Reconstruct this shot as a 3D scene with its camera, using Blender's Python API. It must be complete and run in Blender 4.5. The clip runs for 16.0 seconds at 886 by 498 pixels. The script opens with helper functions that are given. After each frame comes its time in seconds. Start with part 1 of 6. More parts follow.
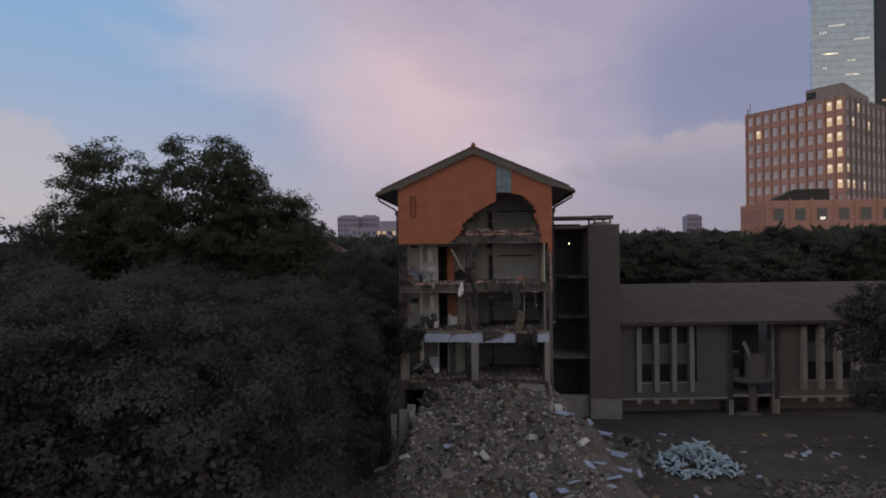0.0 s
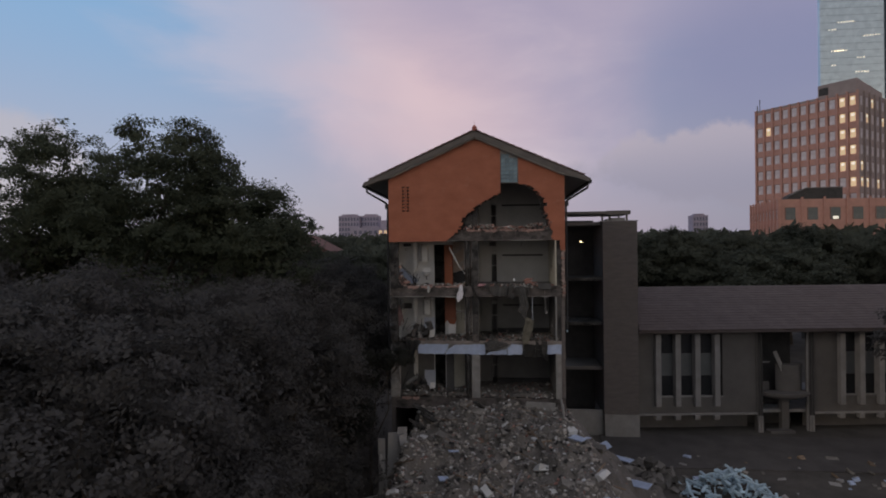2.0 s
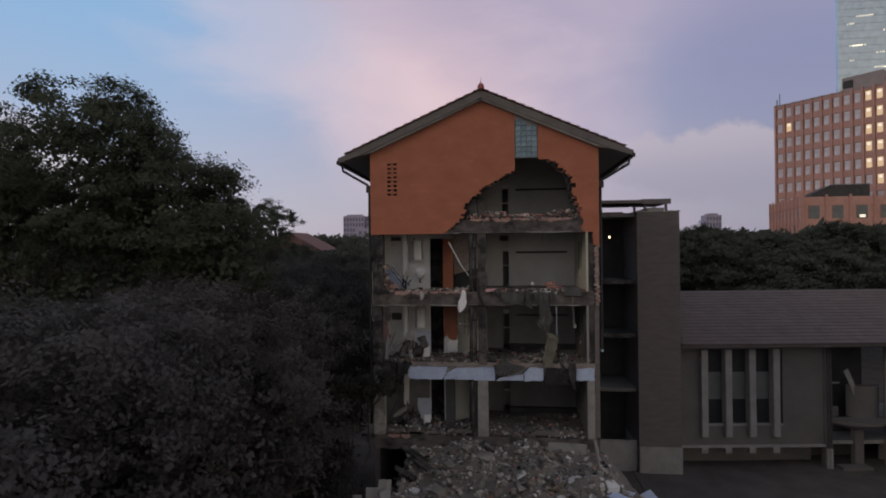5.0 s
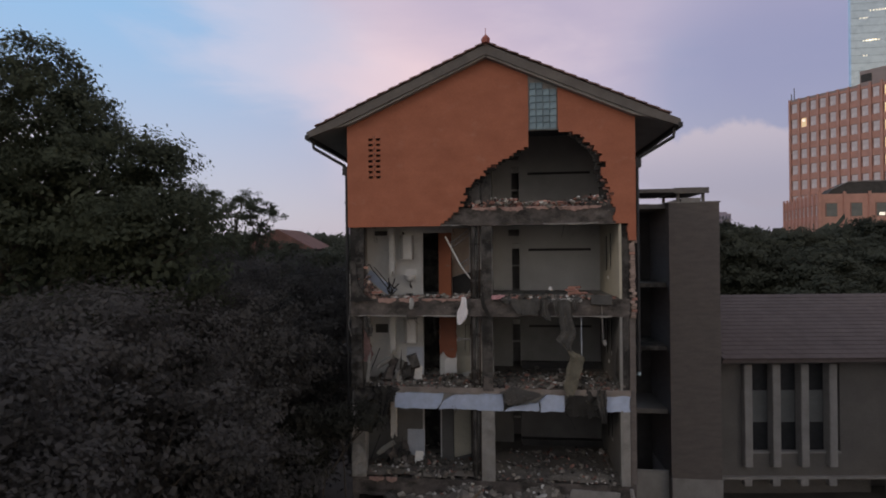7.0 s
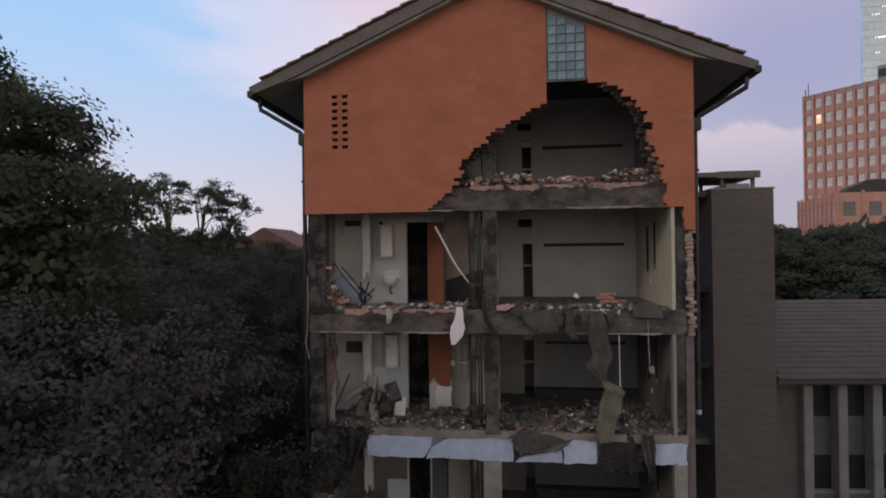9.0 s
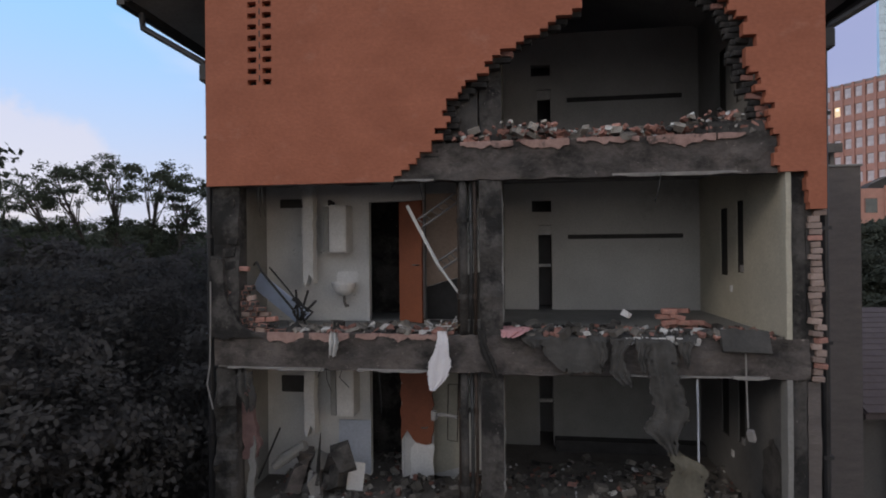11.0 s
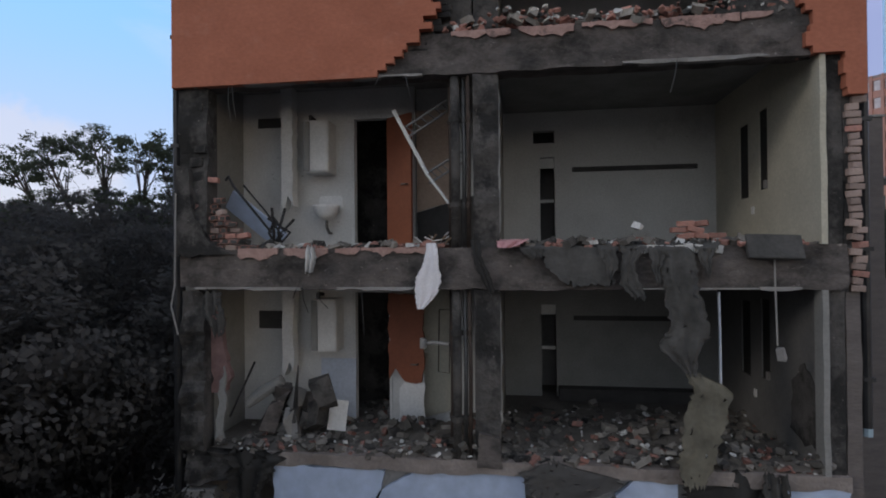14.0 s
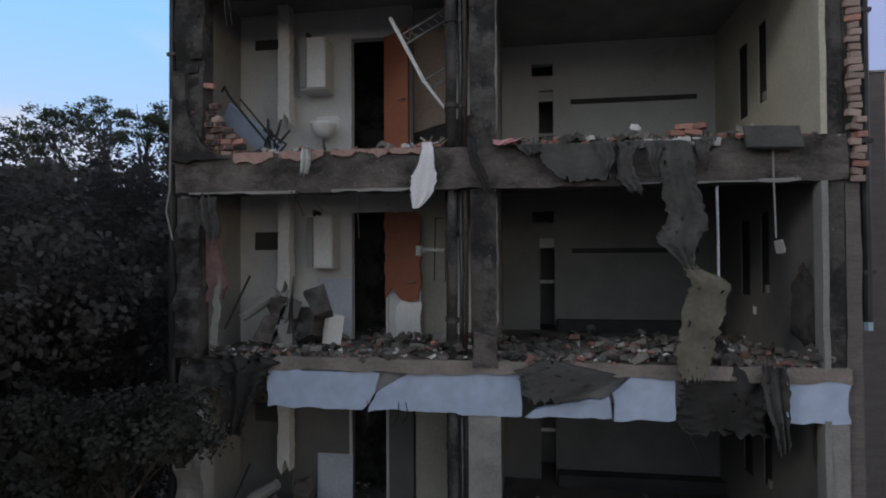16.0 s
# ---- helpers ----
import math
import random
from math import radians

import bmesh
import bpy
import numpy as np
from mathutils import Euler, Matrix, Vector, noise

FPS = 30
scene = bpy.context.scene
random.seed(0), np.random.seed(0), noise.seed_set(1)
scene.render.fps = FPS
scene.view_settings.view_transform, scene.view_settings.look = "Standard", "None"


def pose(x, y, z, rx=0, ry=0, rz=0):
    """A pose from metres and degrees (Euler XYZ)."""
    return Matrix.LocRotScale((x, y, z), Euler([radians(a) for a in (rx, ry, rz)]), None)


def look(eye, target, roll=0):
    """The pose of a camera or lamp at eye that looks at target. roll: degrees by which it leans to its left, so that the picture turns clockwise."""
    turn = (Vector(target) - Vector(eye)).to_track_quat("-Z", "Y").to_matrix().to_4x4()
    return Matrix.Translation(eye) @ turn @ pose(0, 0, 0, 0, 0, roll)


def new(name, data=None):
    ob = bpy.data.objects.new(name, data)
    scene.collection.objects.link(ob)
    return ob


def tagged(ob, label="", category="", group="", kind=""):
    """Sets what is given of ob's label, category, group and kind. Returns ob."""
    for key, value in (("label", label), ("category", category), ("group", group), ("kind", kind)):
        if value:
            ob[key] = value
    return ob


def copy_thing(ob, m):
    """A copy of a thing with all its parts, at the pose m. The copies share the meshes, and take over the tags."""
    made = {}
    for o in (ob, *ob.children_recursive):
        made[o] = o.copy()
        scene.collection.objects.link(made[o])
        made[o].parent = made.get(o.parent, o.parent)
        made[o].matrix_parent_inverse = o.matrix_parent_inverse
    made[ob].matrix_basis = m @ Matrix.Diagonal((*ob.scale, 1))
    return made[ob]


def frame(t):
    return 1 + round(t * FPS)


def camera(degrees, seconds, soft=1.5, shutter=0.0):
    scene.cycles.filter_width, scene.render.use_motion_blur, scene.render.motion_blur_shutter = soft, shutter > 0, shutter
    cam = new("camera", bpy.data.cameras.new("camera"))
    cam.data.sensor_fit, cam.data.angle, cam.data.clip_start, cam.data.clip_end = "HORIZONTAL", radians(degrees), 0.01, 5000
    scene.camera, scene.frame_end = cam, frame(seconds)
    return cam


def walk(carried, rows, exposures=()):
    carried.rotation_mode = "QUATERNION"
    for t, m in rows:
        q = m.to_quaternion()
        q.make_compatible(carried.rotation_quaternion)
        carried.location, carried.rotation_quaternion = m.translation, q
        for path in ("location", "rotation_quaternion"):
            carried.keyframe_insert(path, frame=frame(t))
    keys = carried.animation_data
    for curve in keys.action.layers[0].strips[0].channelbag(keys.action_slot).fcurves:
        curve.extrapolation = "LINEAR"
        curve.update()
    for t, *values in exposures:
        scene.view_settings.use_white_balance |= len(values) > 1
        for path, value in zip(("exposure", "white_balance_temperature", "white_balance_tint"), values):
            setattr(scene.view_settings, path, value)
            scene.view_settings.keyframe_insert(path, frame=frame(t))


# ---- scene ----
cam = camera(79.6, 16.0, soft=1.9)
PATH = [
    (0, (0.792, -31.191, 13.062), (0.623, -29.198, 13.064), -0.7),
    (0.5, (0.787, -30.257, 13.085), (0.616, -28.264, 13.086), -0.6),
    (1, (0.78, -29.252, 13.05), (0.607, -27.259, 13.051), -0.6),
    (1.5, (0.775, -28.213, 12.99), (0.598, -26.22, 12.993), -0.6),
    (2, (0.767, -27.247, 12.993), (0.588, -25.255, 12.994), -0.6),
    (2.5, (0.731, -26.26, 12.961), (0.548, -24.268, 12.963), -0.6),
    (3, (0.674, -25.273, 12.914), (0.487, -23.282, 12.916), -0.5),
    (3.5, (0.668, -24.266, 12.851), (0.475, -22.275, 12.857), -0.6),
    (4, (0.616, -23.238, 12.823), (0.419, -21.248, 12.827), -0.6),
    (4.5, (0.608, -22.133, 12.768), (0.407, -20.143, 12.774), -0.6),
    (7, (0.458, -16.719, 12.641), (0.235, -14.731, 12.645), -0.6),
    (7.5, (0.423, -15.595, 12.56), (0.196, -13.608, 12.568), -0.6),
    (8, (0.401, -14.528, 12.517), (0.168, -12.541, 12.526), -0.6),
    (8.5, (0.374, -13.44, 12.484), (0.137, -11.454, 12.496), -0.7),
    (9, (0.351, -12.368, 12.444), (0.111, -10.382, 12.456), -0.7),
    (9.2, (0.348, -11.934, 12.432), (0.107, -9.949, 12.444), -0.7),
    (9.9, (0.325, -10.4, 12.405), (0.076, -8.416, 12.414), -0.65),
    (10.6, (0.292, -8.78, 12.38), (0.036, -6.797, 12.386), -0.6),
    (11.3, (0.258, -7.16, 12.362), (-0.004, -5.177, 12.364), -0.5),
    (11.5, (0.251, -6.905, 12.358), (-0.011, -4.922, 12.36), -0.5),
    (12, (0.267, -6.909, 12.307), (0.0, -4.927, 12.31), -0.4),
    (12.5, (0.226, -6.972, 12.043), (-0.035, -4.989, 12.045), -0.5),
    (13, (0.261, -6.966, 11.714), (-0.006, -4.984, 11.724), -0.5),
    (13.5, (0.273, -6.954, 11.466), (0.007, -4.972, 11.476), -0.4),
    (14, (0.34, -6.95, 11.017), (0.066, -4.969, 11.033), -0.5),
    (14.5, (0.38, -6.923, 10.755), (0.103, -4.942, 10.777), -0.4),
    (15, (0.394, -6.92, 10.519), (0.115, -4.94, 10.547), -0.4),
    (15.5, (0.381, -6.902, 10.11), (0.102, -4.922, 10.137), -0.4),
    (16, (0.407, -6.875, 9.634), (0.125, -4.895, 9.665), -0.3),
]
walk(cam, [(t, look(eye, target, roll)) for t, eye, target, roll in PATH],
     [(0, -0.25, 6850, 9), (4, -0.15, 6880, 9), (7, 0.1, 7000, 9), (9, 0.36, 7120, 10), (11.5, 0.42, 6280, 6), (14, 0.4, 6080, 4), (16, 0.38, 6080, 2)])

# ---- sky, sun ----
world = bpy.data.worlds.new("dusk_sky")
scene.world = world
world.use_nodes = True
wn, wl = world.node_tree.nodes, world.node_tree.links
wn.clear()


def wnode(kind, **values):
    n = wn.new(kind)
    for k, v in values.items():
        n.inputs[k].default_value = v
    return n


def wmath(op, a, b=None, c=None, clamp=False):
    n = wn.new("ShaderNodeMath")
    n.operation, n.use_clamp = op, clamp
    for i, v in enumerate((a, b, c)):
        if v is None:
            continue
        if isinstance(v, (int, float)):
            n.inputs[i].default_value = v
        else:
            wl.new(v, n.inputs[i])
    return n.outputs[0]


def wmix(fac, a, b):
    n = wn.new("ShaderNodeMix")
    n.data_type = "RGBA"
    for i, v in ((0, fac), (6, a), (7, b)):
        if isinstance(v, tuple):
            n.inputs[i].default_value = (*v, 1)
        elif isinstance(v, (int, float)):
            n.inputs[i].default_value = v
        else:
            wl.new(v, n.inputs[i])
    return n.outputs[2]


def wramp(fac, lo, hi):
    n = wn.new("ShaderNodeMapRange")
    n.interpolation_type = "SMOOTHSTEP"
    n.inputs[1].default_value, n.inputs[2].default_value = lo, hi
    wl.new(fac, n.inputs[0])
    return n.outputs[0]


wco = wn.new("ShaderNodeTexCoord").outputs["Generated"]
wsep = wn.new("ShaderNodeSeparateXYZ")
wl.new(wco, wsep.inputs[0])
WX, WY, WZ = wsep.outputs


def wnoise(scale, detail=6, rough=0.55, distort=0.0, squash=(1, 1, 1)):
    m = wn.new("ShaderNodeMapping")
    m.inputs["Scale"].default_value = squash
    wl.new(wco, m.inputs[0])
    n = wnode("ShaderNodeTexNoise", Scale=scale, Detail=detail, Roughness=rough, Distortion=distort)
    wl.new(m.outputs[0], n.inputs["Vector"])
    return n.outputs[0]


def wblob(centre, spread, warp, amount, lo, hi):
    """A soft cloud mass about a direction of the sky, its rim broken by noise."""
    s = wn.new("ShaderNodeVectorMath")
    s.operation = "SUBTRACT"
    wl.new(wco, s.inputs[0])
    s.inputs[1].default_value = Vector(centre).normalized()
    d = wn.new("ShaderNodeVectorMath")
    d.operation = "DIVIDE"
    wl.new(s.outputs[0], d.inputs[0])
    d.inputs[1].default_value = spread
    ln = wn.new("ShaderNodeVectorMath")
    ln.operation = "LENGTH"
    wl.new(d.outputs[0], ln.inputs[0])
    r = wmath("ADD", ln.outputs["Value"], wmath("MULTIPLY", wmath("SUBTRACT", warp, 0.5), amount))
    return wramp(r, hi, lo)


SUN_ELEVATION, SUN_TURN = radians(9), radians(125)
nishita = wn.new("ShaderNodeTexSky")
nishita.sky_type, nishita.sun_disc = "NISHITA", False
nishita.sun_elevation, nishita.sun_rotation = SUN_ELEVATION, SUN_TURN
big, fine, streak = wnoise(2.2, 7, 0.55, 0.4), wnoise(7.0, 8, 0.6), wnoise(3.0, 6, 0.55, 0.3, (1, 1, 3.5))
clear = wmix(wramp(WZ, 0.0, 0.45), (0.41, 0.36, 0.5), (0.26, 0.33, 0.54))
clear = wmix(wramp(WX, -0.05, -0.6), clear, wmix(wramp(WZ, 0.05, 0.42), (0.42, 0.42, 0.57), (0.24, 0.44, 0.74)))
clear = wmix(wramp(WX, 0.15, 0.5), clear, wmix(wramp(WZ, 0.05, 0.4), (0.29, 0.29, 0.43), (0.26, 0.29, 0.48)))
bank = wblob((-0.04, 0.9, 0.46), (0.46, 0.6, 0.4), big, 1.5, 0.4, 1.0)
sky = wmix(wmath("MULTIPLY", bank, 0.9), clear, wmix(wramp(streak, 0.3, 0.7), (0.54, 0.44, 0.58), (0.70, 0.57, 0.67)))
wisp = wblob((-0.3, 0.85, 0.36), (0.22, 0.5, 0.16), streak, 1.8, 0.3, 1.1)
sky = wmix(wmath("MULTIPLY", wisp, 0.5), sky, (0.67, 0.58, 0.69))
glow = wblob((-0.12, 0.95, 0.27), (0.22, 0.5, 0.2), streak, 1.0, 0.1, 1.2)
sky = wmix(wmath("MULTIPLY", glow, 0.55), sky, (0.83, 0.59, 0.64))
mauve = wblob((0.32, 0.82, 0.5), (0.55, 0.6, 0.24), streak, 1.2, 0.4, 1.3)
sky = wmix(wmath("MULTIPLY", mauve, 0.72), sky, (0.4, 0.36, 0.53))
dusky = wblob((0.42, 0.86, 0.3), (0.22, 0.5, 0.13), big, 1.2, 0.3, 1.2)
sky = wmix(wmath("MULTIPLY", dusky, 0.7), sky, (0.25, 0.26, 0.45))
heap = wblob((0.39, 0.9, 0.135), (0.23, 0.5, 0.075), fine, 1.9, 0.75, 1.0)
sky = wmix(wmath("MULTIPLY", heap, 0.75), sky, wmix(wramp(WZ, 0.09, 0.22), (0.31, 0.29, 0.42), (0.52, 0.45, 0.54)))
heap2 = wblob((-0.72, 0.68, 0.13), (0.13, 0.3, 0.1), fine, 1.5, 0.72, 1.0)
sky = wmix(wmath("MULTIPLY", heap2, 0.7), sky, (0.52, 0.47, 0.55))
overhead = wramp(WZ, 0.5, 0.8)
sky = wmix(wmath("MULTIPLY", overhead, 0.9), sky, wmix(big, (0.34, 0.34, 0.42), (0.46, 0.42, 0.47)))
behind = wramp(WY, 0.1, -0.6)
sky = wmix(wmath("MULTIPLY", behind, 0.95), sky, wmix(wramp(WZ, 0, 0.5), (0.51, 0.47, 0.48), (0.39, 0.4, 0.46)))
sky = wmix(wramp(WZ, 0.0, -0.08), sky, (0.05, 0.05, 0.052))
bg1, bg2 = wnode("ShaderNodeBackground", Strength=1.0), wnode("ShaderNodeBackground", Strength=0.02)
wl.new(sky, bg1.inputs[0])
wl.new(nishita.outputs[0], bg2.inputs[0])
wadd = wn.new("ShaderNodeAddShader")
wout = wn.new("ShaderNodeOutputWorld")
wl.new(bg1.outputs[0], wadd.inputs[0])
wl.new(bg2.outputs[0], wadd.inputs[1])
wl.new(wadd.outputs[0], wout.inputs[0])

sun = new("sun", bpy.data.lights.new("sun", "SUN"))
sun.data.energy, sun.data.angle, sun.data.color = 0.35, radians(14), (1.0, 0.84, 0.72)
sun.matrix_world = look((-60, -45, 40), (0, 0, 10))

# ---- materials ----


def mat(name, dark, light, scale=3.0, rough=0.85, bump=0.3, fine=40.0, metal=0.0, third=None, amount=0.0, edge=0.1, vary=0.0, tscale=None, stretch=1.0, fleck=None, flecks=0.0):
    """Two tones by broad noise, fine grain on top, an optional third tone in patches, relief from the grain."""
    m = bpy.data.materials.new(name)
    m.use_nodes = True
    n, l = m.node_tree.nodes, m.node_tree.links
    b = n["Principled BSDF"]
    b.inputs["Roughness"].default_value, b.inputs["Metallic"].default_value = rough, metal
    co = n.new("ShaderNodeTexCoord").outputs["Object"]
    if stretch != 1.0:
        mp = n.new("ShaderNodeMapping")
        mp.inputs["Scale"].default_value = (1, 1, stretch)
        l.new(co, mp.inputs[0])
        co = mp.outputs[0]

    def noise_of(s, d=5, r=0.6):
        t = n.new("ShaderNodeTexNoise")
        t.inputs["Scale"].default_value, t.inputs["Detail"].default_value, t.inputs["Roughness"].default_value = s, d, r
        l.new(co, t.inputs["Vector"])
        return t.outputs[0]

    def mix(f, a, c, mode="MIX"):
        x = n.new("ShaderNodeMix")
        x.data_type, x.blend_type = "RGBA", mode
        for i, v in ((0, f), (6, a), (7, c)):
            if isinstance(v, tuple):
                x.inputs[i].default_value = (*v, 1)
            elif isinstance(v, (int, float)):
                x.inputs[i].default_value = v
            else:
                l.new(v, x.inputs[i])
        return x.outputs[2]

    def span(f, lo, hi, a=0.0, c=1.0):
        x = n.new("ShaderNodeMapRange")
        for i, v in enumerate((lo, hi, a, c), 1):
            x.inputs[i].default_value = v
        l.new(f, x.inputs[0])
        return x.outputs[0]

    grain = noise_of(fine, 4)
    col = mix(span(noise_of(scale, 7, 0.65), 0.3, 0.7), dark, light)
    if third:
        col = mix(span(noise_of(tscale or scale * 0.6, 8, 0.7), 0.62 - amount, 0.62 - amount + edge), col, third)
    col = mix(0.5, col, mix(span(grain, 0.25, 0.75), (0.72, 0.72, 0.72), (1.25, 1.25, 1.25)), "MULTIPLY")
    if fleck:
        col = mix(span(noise_of(scale * 5.5, 9, 0.75), 0.63 - flecks, 0.67 - flecks), col, fleck)
    if vary:
        info = n.new("ShaderNodeObjectInfo").outputs["Random"]
        col = mix(1.0, col, mix(info, (1 - vary,) * 3, (1 + vary,) * 3), "MULTIPLY")
        geo = n.new("ShaderNodeNewGeometry").outputs["Random Per Island"]
        col = mix(1.0, col, mix(geo, (1 - vary,) * 3, (1 + vary,) * 3), "MULTIPLY")
    l.new(col, b.inputs["Base Color"])
    bp = n.new("ShaderNodeBump")
    bp.inputs["Strength"].default_value, bp.inputs["Distance"].default_value = bump, 0.02
    l.new(grain, bp.inputs["Height"])
    l.new(bp.outputs[0], b.inputs["Normal"])
    return m


def leaf_mat(name, dark, light):
    """Leaves let about two fifths of the light through."""
    m = mat(name, dark, light, 0.3, 0.8, 0.0, 1.2, vary=0.07)
    n, l = m.node_tree.nodes, m.node_tree.links
    b = n["Principled BSDF"]
    b.inputs["Specular IOR Level"].default_value = 0.06
    thin = n.new("ShaderNodeBsdfTranslucent")
    l.new(b.inputs["Base Color"].links[0].from_socket, thin.inputs["Color"])
    both = n.new("ShaderNodeMixShader")
    both.inputs[0].default_value = 0.42
    l.new(b.outputs[0], both.inputs[1])
    l.new(thin.outputs[0], both.inputs[2])
    l.new(both.outputs[0], n["Material Output"].inputs["Surface"])
    return m


def glow_mat(name, colour, strength):
    m = bpy.data.materials.new(name)
    m.use_nodes = True
    b = m.node_tree.nodes["Principled BSDF"]
    b.inputs["Base Color"].default_value = (*colour, 1)
    b.inputs["Emission Color"].default_value = (*colour, 1)
    b.inputs["Emission Strength"].default_value = strength
    return m


ORANGE = mat("orange_paint_on_brick", (0.335, 0.117, 0.068), (0.425, 0.154, 0.092), 1.1, 0.85, 0.22, 16, third=(0.44, 0.2, 0.142), amount=0.05, edge=0.22, vary=0.012, tscale=1.6, stretch=1.6)
BRICK = mat("broken_red_brick", (0.24, 0.115, 0.092), (0.38, 0.21, 0.175), 4, 0.95, 0.8, 30, third=(0.11, 0.095, 0.09), amount=0.05, vary=0.3)
PALEBRICK = mat("mortared_brick", (0.25, 0.185, 0.16), (0.38, 0.3, 0.27), 5, 0.95, 0.8, 30, third=(0.12, 0.11, 0.1), amount=0.02, vary=0.3)
SOOTSHADE = mat("soot_and_shade_plaster", (0.04, 0.039, 0.038), (0.115, 0.107, 0.102), 2.2, 0.95, 0.8, 22, third=(0.02, 0.0195, 0.0195), amount=0.165, edge=0.1, tscale=1.3, fleck=(0.26, 0.235, 0.22), flecks=0.0)
BEAM = mat("stripped_beam", (0.055, 0.05, 0.048), (0.16, 0.14, 0.132), 1.7, 0.95, 0.8, 20, third=(0.024, 0.023, 0.022), amount=0.15, edge=0.18, tscale=1.5, stretch=1.5, fleck=(0.34, 0.3, 0.28), flecks=0.0)
SCAR = mat("pink_screed", (0.26, 0.165, 0.145), (0.46, 0.31, 0.275), 3.5, 0.95, 0.8, 22, third=(0.07, 0.06, 0.056), amount=0.06, edge=0.12, tscale=4.0, fleck=(0.45, 0.38, 0.35), flecks=0.0)
TANDUST = mat("tan_screed", (0.165, 0.142, 0.13), (0.285, 0.25, 0.232), 2.5, 0.95, 0.7, 22, third=(0.1, 0.085, 0.078), amount=-0.02, edge=0.15)
DULLPINK = mat("dull_pink_plaster", (0.15, 0.095, 0.092), (0.26, 0.165, 0.158), 4, 0.95, 0.7, 25, third=(0.07, 0.06, 0.058), amount=0.03, edge=0.15)
BLACKSHEET = mat("black_membrane_and_shade", (0.012, 0.012, 0.012), (0.026, 0.025, 0.024), 2.5, 0.8, 0.5, 18)
PLASTER = mat("pale_plaster", (0.5, 0.5, 0.495), (0.66, 0.66, 0.65), 1.1, 0.9, 0.25, 30, third=(0.17, 0.165, 0.165), amount=0.0, edge=0.22, fleck=(0.2, 0.19, 0.185), flecks=-0.02)
CREAM = mat("cream_plaster", (0.42, 0.4, 0.33), (0.56, 0.53, 0.44), 0.9, 0.9, 0.25, 30, third=(0.26, 0.25, 0.23), amount=-0.02, edge=0.3)
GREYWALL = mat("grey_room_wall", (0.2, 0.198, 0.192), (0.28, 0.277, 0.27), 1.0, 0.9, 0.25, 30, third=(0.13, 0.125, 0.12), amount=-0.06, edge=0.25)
DIMWALL = mat("darker_grey_room_wall", (0.12, 0.118, 0.115), (0.175, 0.172, 0.168), 1.0, 0.9, 0.25, 30, third=(0.08, 0.078, 0.075), amount=0.0, edge=0.3)
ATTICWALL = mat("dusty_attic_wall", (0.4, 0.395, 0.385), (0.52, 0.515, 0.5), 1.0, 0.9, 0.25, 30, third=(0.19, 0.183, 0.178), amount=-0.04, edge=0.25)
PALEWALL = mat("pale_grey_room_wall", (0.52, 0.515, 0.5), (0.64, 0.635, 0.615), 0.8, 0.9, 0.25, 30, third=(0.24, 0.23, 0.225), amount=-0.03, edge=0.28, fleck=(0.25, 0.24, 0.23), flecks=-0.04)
CEIL = mat("stained_ceiling", (0.17, 0.17, 0.168), (0.28, 0.28, 0.275), 1.2, 0.95, 0.3, 25)
BLUEWHITE = mat("pale_blue_paint", (0.36, 0.435, 0.6), (0.47, 0.55, 0.71), 0.8, 0.75, 0.1, 5, third=(0.22, 0.25, 0.32), amount=-0.08, edge=0.06, tscale=3.0)
PALEBLUE = mat("pale_blue_board", (0.42, 0.46, 0.54), (0.54, 0.58, 0.66), 1.5, 0.8, 0.1, 20)
CONCRETE = mat("raw_concrete", (0.2, 0.195, 0.19), (0.33, 0.32, 0.31), 2.2, 0.95, 0.6, 30, third=(0.13, 0.12, 0.12), amount=-0.02, edge=0.2)
CHUNK = mat("rubble_concrete", (0.13, 0.12, 0.108), (0.29, 0.27, 0.245), 3.0, 0.95, 0.7, 30, vary=0.6)
DUST = mat("rubble_dust", (0.095, 0.086, 0.078), (0.19, 0.174, 0.158), 0.9, 1.0, 1.0, 14, third=(0.06, 0.05, 0.045), amount=0.03, edge=0.2, fleck=(0.3, 0.26, 0.23), flecks=-0.02)
SOIL = mat("bare_soil", (0.05, 0.045, 0.04), (0.1, 0.09, 0.08), 0.5, 1.0, 0.8, 8, third=(0.15, 0.13, 0.12), amount=-0.04, edge=0.2)
PAVING = mat("dusty_paving", (0.06, 0.055, 0.053), (0.1, 0.092, 0.088), 0.7, 0.95, 0.5, 12)
SOFFIT = mat("painted_soffit", (0.26, 0.25, 0.235), (0.34, 0.325, 0.305), 1.5, 0.9, 0.2, 20)
BARGE = mat("grey_barge_board", (0.115, 0.105, 0.1), (0.175, 0.16, 0.15), 1.5, 0.9, 0.4, 25)
TILE = mat("weathered_clay_tile", (0.14, 0.085, 0.075), (0.24, 0.15, 0.13), 2.5, 0.9, 0.5, 25, vary=0.3)
BROWNTILE = mat("brown_roof_tile", (0.086, 0.068, 0.067), (0.12, 0.097, 0.095), 1.0, 0.9, 0.4, 20, vary=0.07)
TOWERBRICK = mat("dull_brown_brick", (0.115, 0.102, 0.099), (0.155, 0.137, 0.131), 1.6, 0.95, 0.5, 12, stretch=4.0, third=(0.12, 0.105, 0.1), amount=0.0, edge=0.2)
ANNEX = mat("taupe_render", (0.105, 0.098, 0.094), (0.145, 0.136, 0.13), 0.6, 0.9, 0.3, 14)
TRIM = mat("off_white_trim", (0.22, 0.212, 0.208), (0.31, 0.3, 0.295), 1.5, 0.85, 0.2, 20)
